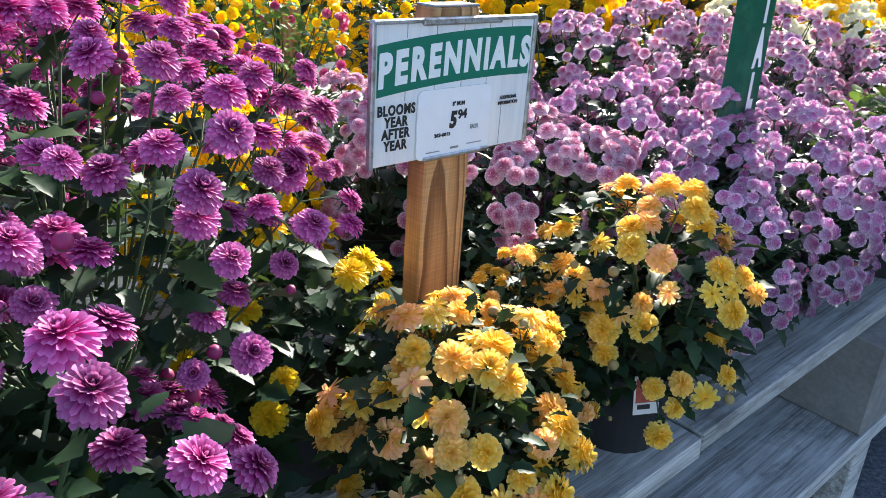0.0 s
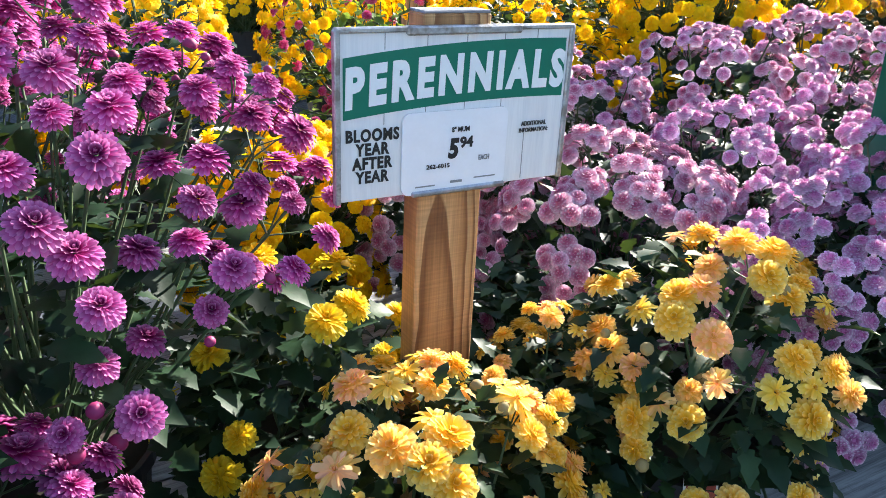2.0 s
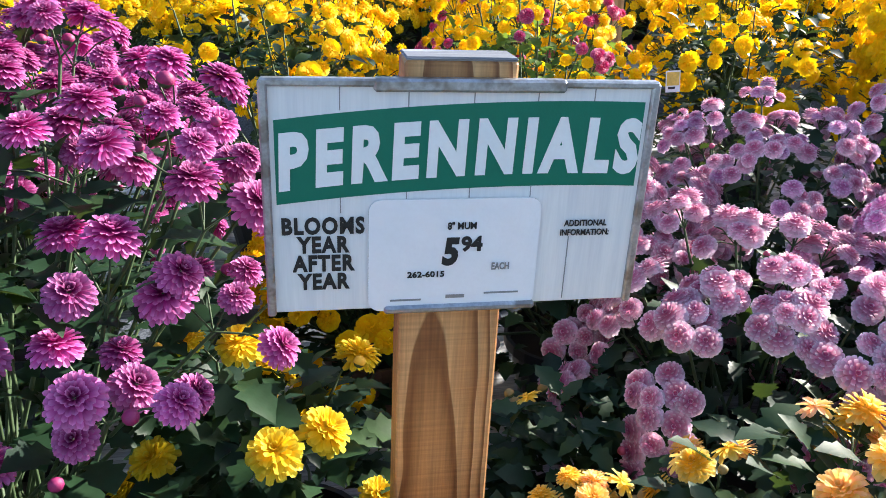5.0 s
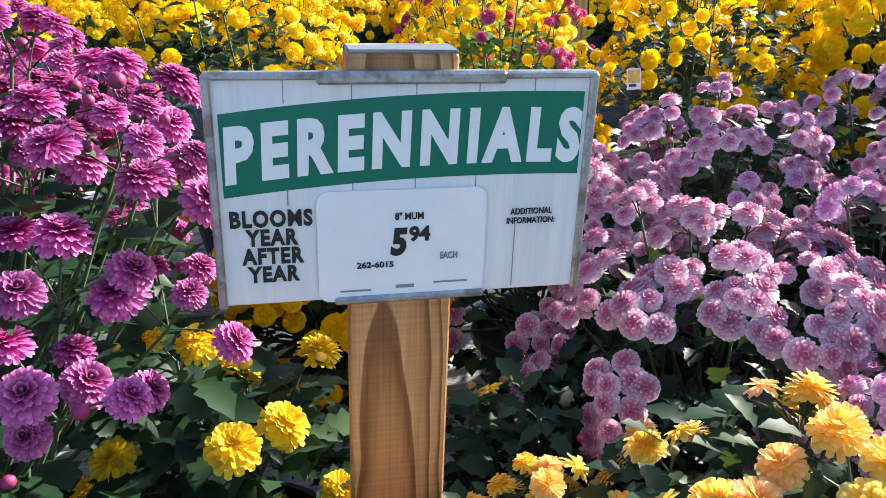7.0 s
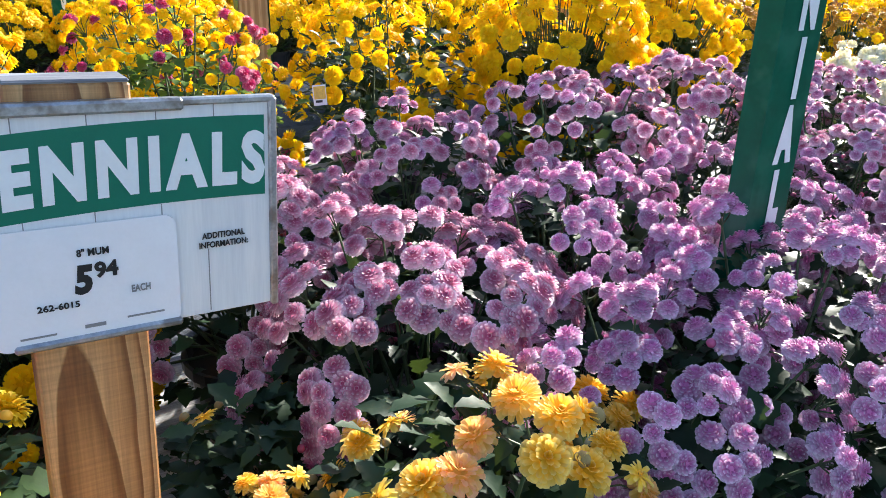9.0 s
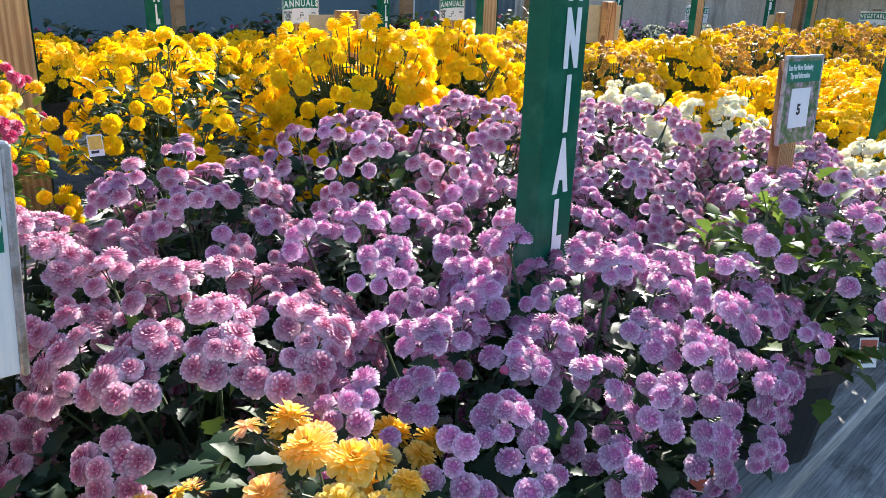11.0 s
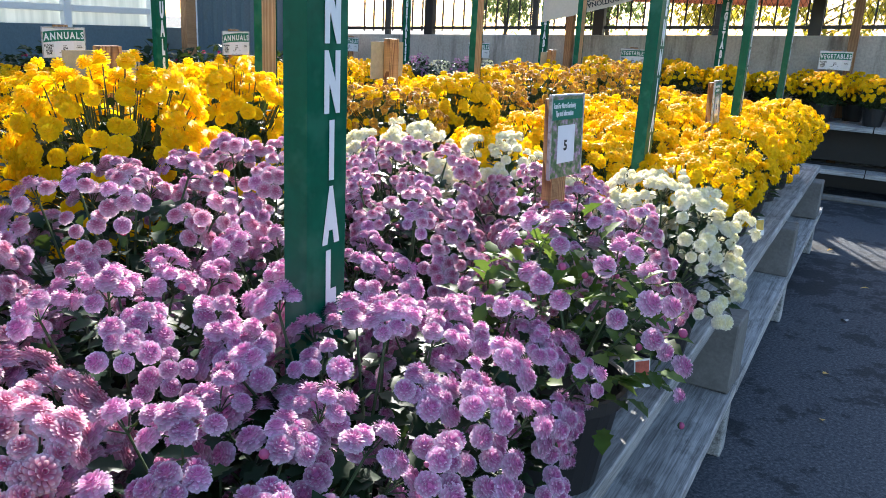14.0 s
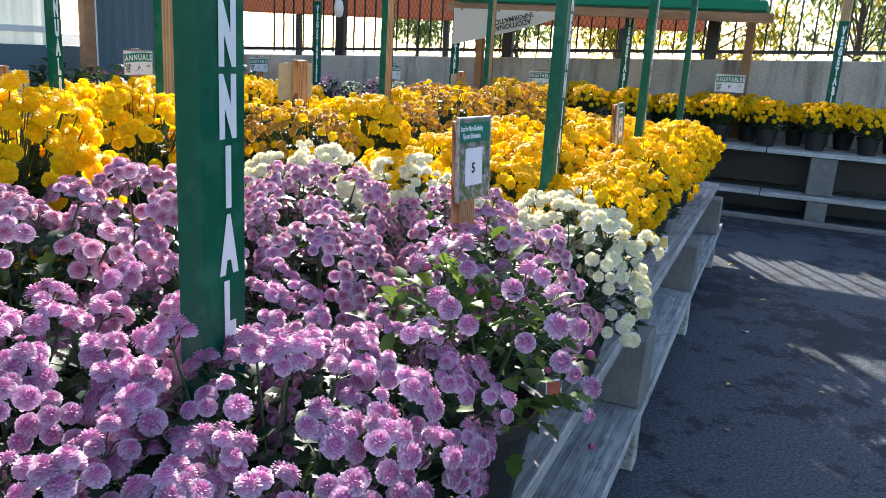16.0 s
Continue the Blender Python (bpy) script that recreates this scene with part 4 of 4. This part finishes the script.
yellow = Kind([lambda s=s: mum("chrysanthemum", "mum with soft yellow blooms fading to peach in black pot", 60 + s, ("yellow", "yellow", "daisy"), "yellow", 0.20, 0.27, clusters=22, per=5, size=(0.0275, 0.0228, 0.0235)[s], leaves=520, leaf_size=0.045, buds=26, spread=0.055, stem_show=0.6, shell=0.9, vary=0.25, reach=112) for s in range(3)])
gold = Kind([lambda s=s: mum("chrysanthemum", "large dense golden yellow mum in brown pot", 70 + s, "gold", "gold", 0.29, 0.43, 0.2, 0.13, clusters=250, per=1, size=0.0305, leaves=420, leaf_size=0.06, spread=0.02, buds=0, pot=POT_BROWN, flat=0.6, reach=104, lean=0.1) for s in range(1)])
lemon = Kind([lambda: mum("chrysanthemum", "leafy mum with a few bright lemon yellow blooms", 67, "yellow", "lemon", 0.19, 0.24, clusters=11, per=2, size=0.026, leaves=420, leaf_size=0.05, buds=8, spread=0.05, stem_show=0.5)])
airy = Kind([lambda s=s: mum("chrysanthemum", "open leafy mum with golden blooms", 80 + s, "gold", "gold", 0.28, 0.42, 0.2, 0.13, clusters=17, per=4, size=0.026, leaves=620, leaf_size=0.045, buds=8, stem_show=0.7, leaf_mat=LEAF, flat=0.6, shell=0.92, lean=0.1) for s in range(2)])
bicolour = Kind([lambda: mum("chrysanthemum", "mum planter with small yellow and rose blooms", 90, "lilac", "gold", 0.29, 0.42, 0.2, 0.13, clusters=34, per=7, size=0.017, leaves=600, leaf_size=0.04, colours=["gold", "gold", "rose"], buds=8, leaf_mat=LEAF_FRESH, flat=0.6, shell=0.92, lean=0.15)])
white = Kind([lambda s=s: mum("chrysanthemum", "mum with cream white blooms in black pot", 100 + s, "lilac", "white", 0.23, 0.29, clusters=24, per=8, size=0.021, buds=0, leaf_size=0.045, joined="lilac", flat=0.6) for s in range(2)])
gold_far = Kind([lambda s=s: mum("chrysanthemum", "dense golden mum in black pot", 110 + s, "small", "gold", 0.24, 0.27, 0.19, 0.12, clusters=150, per=1, size=0.029, leaves=220, joined=True, buds=0, spread=0.02, leaf_size=0.05, flat=0.6, lean=0.15, reach=84) for s in range(3)])
gold_tall = Kind([lambda s=s: mum("chrysanthemum", "tall dense golden mum in black pot", 115 + s, "small", "gold", 0.28, 0.42, 0.2, 0.13, clusters=220, per=1, size=0.029, leaves=320, joined=True, buds=0, spread=0.02, leaf_size=0.055, flat=0.6, lean=0.15) for s in range(2)])
bronze_far = Kind([lambda s=s: mum("chrysanthemum", "bronze and gold mum in black pot", 120 + s, "small", "bronze", 0.24, 0.30, 0.19, 0.12, clusters=170, per=1, size=0.023, leaves=200, joined=True, buds=0, spread=0.02, flat=0.6, reach=88, colours=["bronze", "bronze", "gold"]) for s in range(2)])
mixed_far = Kind([lambda s=s: mum("chrysanthemum", "small mum with pale purple and white blooms", 130 + s, "small", "lilac", 0.17, 0.2, 0.15, 0.1, clusters=14, per=5, size=0.02, leaves=170, joined=True, buds=0, colours=[["lilac"], ["white"]][s]) for s in range(2)])
green_far = Kind([lambda: mum("leafy_plant", "dark leafy foliage plant in pot", 140, "small", "rose", 0.24, 0.3, 0.19, 0.12, clusters=4, per=2, size=0.015, leaves=240, leaf_size=0.09, joined=True, buds=0, group="foliage plants", shell=0.95)])

for u, v, s, k in ((-0.67, 0.47, 1.0, 0), (-0.90, 0.09, 1.12, 1), (-1.36, 0.55, 1.0, 0), (-0.80, 1.0, 0.9, 0)):
    magenta.put(u, v, MID, s, variant=k)
for u, v, s in ((-0.31, 0.10, 0.93), (0.14, 0.13, 1.03), (-0.08, 0.20, 0.78)):
    yellow.put(u, v, MID, s)
lemon.put(-0.36, 0.42, MID, 1.0)
gold.put(-0.22, 0.92, MID, 0.72)
for u, v, s in ((0.26, 0.50, 0.98), (0.12, 0.86, 1.0)):
    pink.put(u, v, MID, s)
for u, v, s in ((0.44, 0.19, 0.94), (0.70, 0.20, 1.02), (0.97, 0.19, 0.92), (0.62, 0.56, 1.0), (1.0, 0.54, 1.0)):
    lilac.put(u, v, MID, s)
for u, v, s in ((0.50, 0.95, 1.04), (0.92, 0.93, 1.12), (1.32, 0.95, 1.12), (1.38, 0.58, 1.0), (1.62, 0.21, 0.98), (1.72, 0.78, 1.08), (1.98, 0.45, 0.96)):
    mauve.put(u, v, MID, s)
sparse.put(1.27, 0.12, MID, 1.30)
spent.put(0.02, 0.42, MID, 0.9)
for u, v, s in ((2.05, 0.10, 1.0), (2.08, 1.0, 1.1), (2.32, 0.72, 1.05), (2.42, 0.25, 0.9)):
    white.put(u, v, MID, s)
for u, v, s in ((-0.42, 1.45, 1.0), (-1.05, 1.5, 1.0), (0.74, 1.5, 0.92)):
    airy.put(u, v, HIGH, s)
bicolour.put(0.20, 1.48, HIGH, 0.98)
for u, v, s in ((1.27, 1.40, 0.93), (1.92, 1.62, 0.88)):
    gold.put(u, v, HIGH, s)
for u, v, s in ((1.55, 2.05, 0.86), (0.95, 2.05, 0.86), (0.3, 2.1, 0.86), (-0.3, 2.1, 0.86), (2.2, 2.1, 0.84)):
    gold_tall.put(u, v, HIGH, s)
rnd = random.Random(7)
u = 2.72
while u < 6.15:
    gold_far.put(u + rnd.uniform(-0.05, 0.05), 0.21, MID, rnd.uniform(0.92, 1.06))
    gold_far.put(u + 0.22 + rnd.uniform(-0.06, 0.06), 0.62, MID, rnd.uniform(0.92, 1.12))
    (bronze_far if rnd.random() < 0.4 else gold_far).put(u + rnd.uniform(-0.08, 0.08), 0.99, MID, rnd.uniform(0.95, 1.15))
    (bronze_far if rnd.random() < 0.7 else gold_far).put(u + 0.1 + rnd.uniform(-0.08, 0.08), 1.48, HIGH, rnd.uniform(0.88, 1.1))
    (bronze_far if rnd.random() < 0.5 else gold_far).put(u - 0.1 + rnd.uniform(-0.08, 0.08), 1.95, HIGH, rnd.uniform(0.88, 1.1))
    u += 0.49
u = -1.8
while u < 6.9:
    gold_far.put(u, 4.1 + rnd.uniform(-0.05, 0.05), MID, rnd.uniform(0.9, 1.05))
    gold_far.put(u + 0.2, 4.6, MID, rnd.uniform(0.9, 1.05))
    green_far.put(u, 5.0, MID, rnd.uniform(1.0, 1.3))
    u += 0.45
v = -7.3
while v < 3.0:
    gold_far.put(8.66, v, 0.70, rnd.uniform(0.80, 0.98))
    gold_far.put(9.08, v + 0.2, 0.70, rnd.uniform(0.80, 0.98))
    v += 0.47
while v < 5.2:
    mixed_far.put(8.7, v, 0.70, rnd.uniform(0.85, 1.0))
    v += 0.33


LITTER = ((4.45, -0.376, 0.07, 20), (5.2, -0.46, 0.05, 80), (3.6, -0.32, 0.05, -30), (3.1, -0.36, 0.04, 10), (3.75, -0.75, 0.04, 60), (6.1, -0.2, 0.05, 130))


# ---- pot tags ----
def pot_tag(u, v, z, rz, mat, w=0.045, h=0.07):
    root = thing("plant_tag", at(u, v, z, rz) @ pose(0, 0, 0, 80), "white printed plant label stuck in a pot", "label", "plant labels")
    part("card", box(w, h, 0.0012, 0.0, (0, h / 2, 0)), TAG_WHITE, root)
    part("picture", box(w * 0.86, h * 0.62, 0.0006, 0, (0, h * 0.62, 0.0012)), mat, root)
    part("barcode", box(w * 0.5, h * 0.12, 0.0006, 0, (-w * 0.1, h * 0.2, 0.0012)), BLACK_INK, root)


for u, v, z, rz, mat in ((0.07, 0.03, 0.69, -30, TAG_RED), (0.86, 0.05, 0.66, -60, TAG_RED), (1.63, 0.03, 0.64, -40, TAG_RED), (3.30, 0.01, 0.67, -40, TAG_YELLOW), (0.45, 1.25, 1.07, 0, TAG_YELLOW)):
    pot_tag(u, v, z, rz, mat, *((0.032, 0.045) if v > 1 else ()))


# ---- litter on the asphalt ----
def fallen_leaf(u, v, size, turn, mat, label):
    rnd = random.Random(int(size * 1e5))
    vs, fs = leaf((0, 0, 0.008), (1, 0, 0.05), (0, 0, 1), size, rnd)
    tagged(mesh_ob("fallen_leaf", vs, fs, mat), label, "leaf", "litter on the asphalt").matrix_basis = at(u, v, 0.004, turn)


for u, v, size, turn in LITTER:
    fallen_leaf(u, v, size, turn, TAG_WHITE if size > 0.06 else TAG_YELLOW, "pale fallen leaf on the asphalt")


# ---- canopy over the wall bench ----
def canopy():
    root = thing("canopy", at(8.4, 0, 0), "green canvas canopy on a treated pine beam", "canopy")
    part("beam", box(3.45, 0.06, 0.09, 0.004), BEAM_WOOD, root, "treated pine beam", pose(0, 1.57, 1.945, 0, 0, 90))
    part("canvas", box(3.3, 1.2, 0.10, 0.01), CANVAS, root, "green canvas", pose(0.55, 1.57, 2.06, 0, 0, 90))
    for v in (0.0, 3.15):
        part("upright", box(0.09, 0.09, 2.5, 0.004), BEAM_WOOD, root, "", pose(0.95, v + 0.08, 1.25))
    b = thing("banner", at(8.36, 0, 0), "cream cloth banner hanging folded upside down from beam", "banner")
    n = 14
    verts, faces = [], []
    for i in range(n + 1):
        s = i / n
        v = 3.2 - 1.25 * s
        drop = 0.36 * (1 - s) ** 0.8 + 0.04
        for j in range(4):
            verts.append((0.012 * math.sin(i * 1.3 + j), v, 1.93 - drop * j / 3))
    for i in range(n):
        for j in range(3):
            a = i * 4 + j
            faces.append((a, a + 1, a + 5, a + 4))
    mesh_ob("cloth", verts, faces, BANNER, b, smooth=True)
    me = fit_text(text_mesh("ADDITIONAL\nINFORMATION", BLACK_INK, 0.02, line=0.85), -0.25, 0.25, -0.06, 0.06, 0.0)
    put("lettering", me, b, "dark upside-down lettering", pose(-0.03, 2.5, 1.80, 90, 166, -90))


canopy()


# ---- building beyond the annuals ----
def building():
    root = thing("building", at(0, 7.5, 0), "blue-grey metal building with white sheeted windows", "building")
    v, f = [], []
    k = 0
    u = 7.25
    while u < 9.3:
        for du, dv in ((0, 0), (0.03, -0.03), (0.10, -0.03), (0.13, 0)):
            v += [(u + du, dv, 0), (u + du, dv, 4.0)]
        u += 0.17
    n = len(v) // 2
    f = [(2 * i, 2 * i + 2, 2 * i + 3, 2 * i + 1) for i in range(n - 1)]
    mesh_ob("wall", v, f, METAL_WALL, root, "corrugated metal cladding")
    part("wall", box(14, 0.12, 1.25, 0.0), METAL_WALL, root, "", pose(0.2, 0.1, 0.62))
    part("wall", box(14, 0.12, 1.2, 0.0), METAL_WALL, root, "", pose(0.2, 0.1, 3.4))
    for u in (-4.4, -2.2, 0.0, 2.2, 4.4, 6.05):
        w = 2.1 if u < 6 else 1.1
        part("window", box(w, 0.02, 1.55, 0.0), CURTAIN, root, "white translucent sheeting", pose(u, 0.1, 2.02))
        part("window_rail", box(w, 0.05, 0.07, 0.004), WHITE_INK, root, "", pose(u, 0.05, 1.42))
        part("mullion", box(0.09, 0.08, 1.6, 0.004), WHITE_INK, root, "", pose(u + w / 2 + 0.04, 0.05, 2.02))
    part("upright", box(0.16, 0.1, 3.5, 0.004), BEAM_WOOD, root, "", pose(6.98, -0.2, 1.75))
    part("corner_trim", box(0.12, 0.05, 4.0, 0.004), WHITE_INK, root, "", pose(7.2, -0.04, 2.0))


building()


# ---- beyond the fence ----
def awning():
    root = thing("awning", at(13.5, 4.5, 0), "terracotta shop awning beyond the fence", "awning")
    part("cloth", box(0.4, 9.0, 0.9, 0.03), RED_ROOF, root, "", pose(0, 1.0, 2.44))
    for v in (-3.2, 0.0, 3.2):
        part("post", box(0.1, 0.1, 2.2, 0.01), IRON, root, "", pose(0, v + 1, 1.1))


awning()


def fixture():
    root = thing("wall_lamp", at(WALL_U + 0.02, 5.4, 1.93), "white oval lamp fixed to the black fence post", "lamp")
    v, f = lathe([(0.0, -0.12), (0.05, -0.10), (0.07, 0.0), (0.05, 0.10), (0.0, 0.12)], 14)
    mesh_ob("shade", v, f, TAG_WHITE, root, smooth=True)
    part("bracket", box(0.10, 0.03, 0.03, 0.004, (0.04, 0, 0)), IRON, root)


fixture()


def hanging_basket(u, v):
    root = thing("hanging_basket", at(u, v, 1.93), "dark hanging basket with trailing leaves under a beam", "planter", "hanging baskets")
    rnd = random.Random(int(u * 100))
    pv, pf = lathe([(0.0, 0.0), (0.10, 0.0), (0.15, 0.14), (0.16, 0.14), (0.16, 0.16), (0.13, 0.16)], 18)
    mesh_ob("pot", pv, pf, POT, root)
    fol = [leaf((rnd.uniform(-0.13, 0.13), rnd.uniform(-0.13, 0.13), 0.15 + rnd.uniform(0, 0.12)), (rnd.uniform(-1, 1), rnd.uniform(-1, 1), rnd.uniform(-0.6, 0.8)), (0, 0, 1), 0.08, rnd) for _ in range(120)]
    vs, fs = merge(fol)
    tagged(mesh_ob("foliage", vs, fs, LEAF_FRESH, root), kind="stuff")
    for a in range(3):
        x, y = 0.15 * math.cos(a * 2.1), 0.15 * math.sin(a * 2.1)
        vs, fs = tube([(x, y, 0.15), (0, 0, 0.62)], [0.003, 0.003], 4)
        mesh_ob("wire", vs, fs, IRON, root)


for u in (4.9, 5.55, 6.2, 6.85, 8.2):
    hanging_basket(u, 6.9)
part("beam", box(6.0, 0.09, 0.14, 0.004), BEAM_WOOD, thing("hanging_beam", at(6.3, 6.9, 2.60), "treated pine beam carrying hanging baskets", "beam"))
for u in (3.6, 9.0):
    part("beam_upright", box(0.1, 0.1, 2.53, 0.004, (0, 0, 1.265)), BEAM_WOOD, thing("beam_post", at(u, 6.9, 0), "treated pine post under the basket beam", "post"))


def tree(u, v, h, mat, seed, label):
    rnd = random.Random(seed)
    root = thing("tree", at(u, v, 0), label, "tree", "trees beyond the fence")
    chunks = [tube([(0, 0, 0), (0.05, 0, h * 0.3), (0.0, 0.1, h * 0.75)], [0.14, 0.10, 0.04], 8)]
    fol = []
    for k in range(13):
        a = k * 2.4
        z0 = h * rnd.uniform(0.25, 0.6)
        end = Vector((math.cos(a) * h * rnd.uniform(0.15, 0.36), math.sin(a) * h * rnd.uniform(0.15, 0.36), z0 + h * rnd.uniform(0.05, 0.35)))
        chunks.append(tube([(0, 0, z0), tuple(end * 0.5 + Vector((0, 0, z0 * 0.55))), tuple(end)], [0.035, 0.022, 0.008], 5))
        for j in range(120):
            p = end + Vector((rnd.gauss(0, 1), rnd.gauss(0, 1), rnd.gauss(0, 0.8))) * h * 0.09
            fol.append(leaf(p, (rnd.uniform(-1, 1), rnd.uniform(-1, 1), rnd.uniform(-1, 0.5)), (0, 0, 1), rnd.uniform(0.16, 0.32), rnd))
    vs, fs = merge(chunks)
    mesh_ob("trunk", vs, fs, BARK, root)
    vs, fs = merge(fol)
    tagged(mesh_ob("crown", vs, fs, mat, root), kind="stuff")


for i, (u, v, h, y) in enumerate(((17, -1.5, 4.6, 0), (19, -5.5, 5.0, 0), (20, 1.5, 4.0, 1), (24, 4.5, 3.6, 1), (18, -9, 5.2, 0), (28, 8.5, 3.4, 0), (23, -2.5, 5, 1), (30, 13, 3.2, 0))):
    tree(u + 9, v * 1.4, h * 1.35, TREE_YELLOW if y else TREE_GREEN, i, "yellow autumn tree beyond the fence" if y else "green leafy tree beyond the fence")
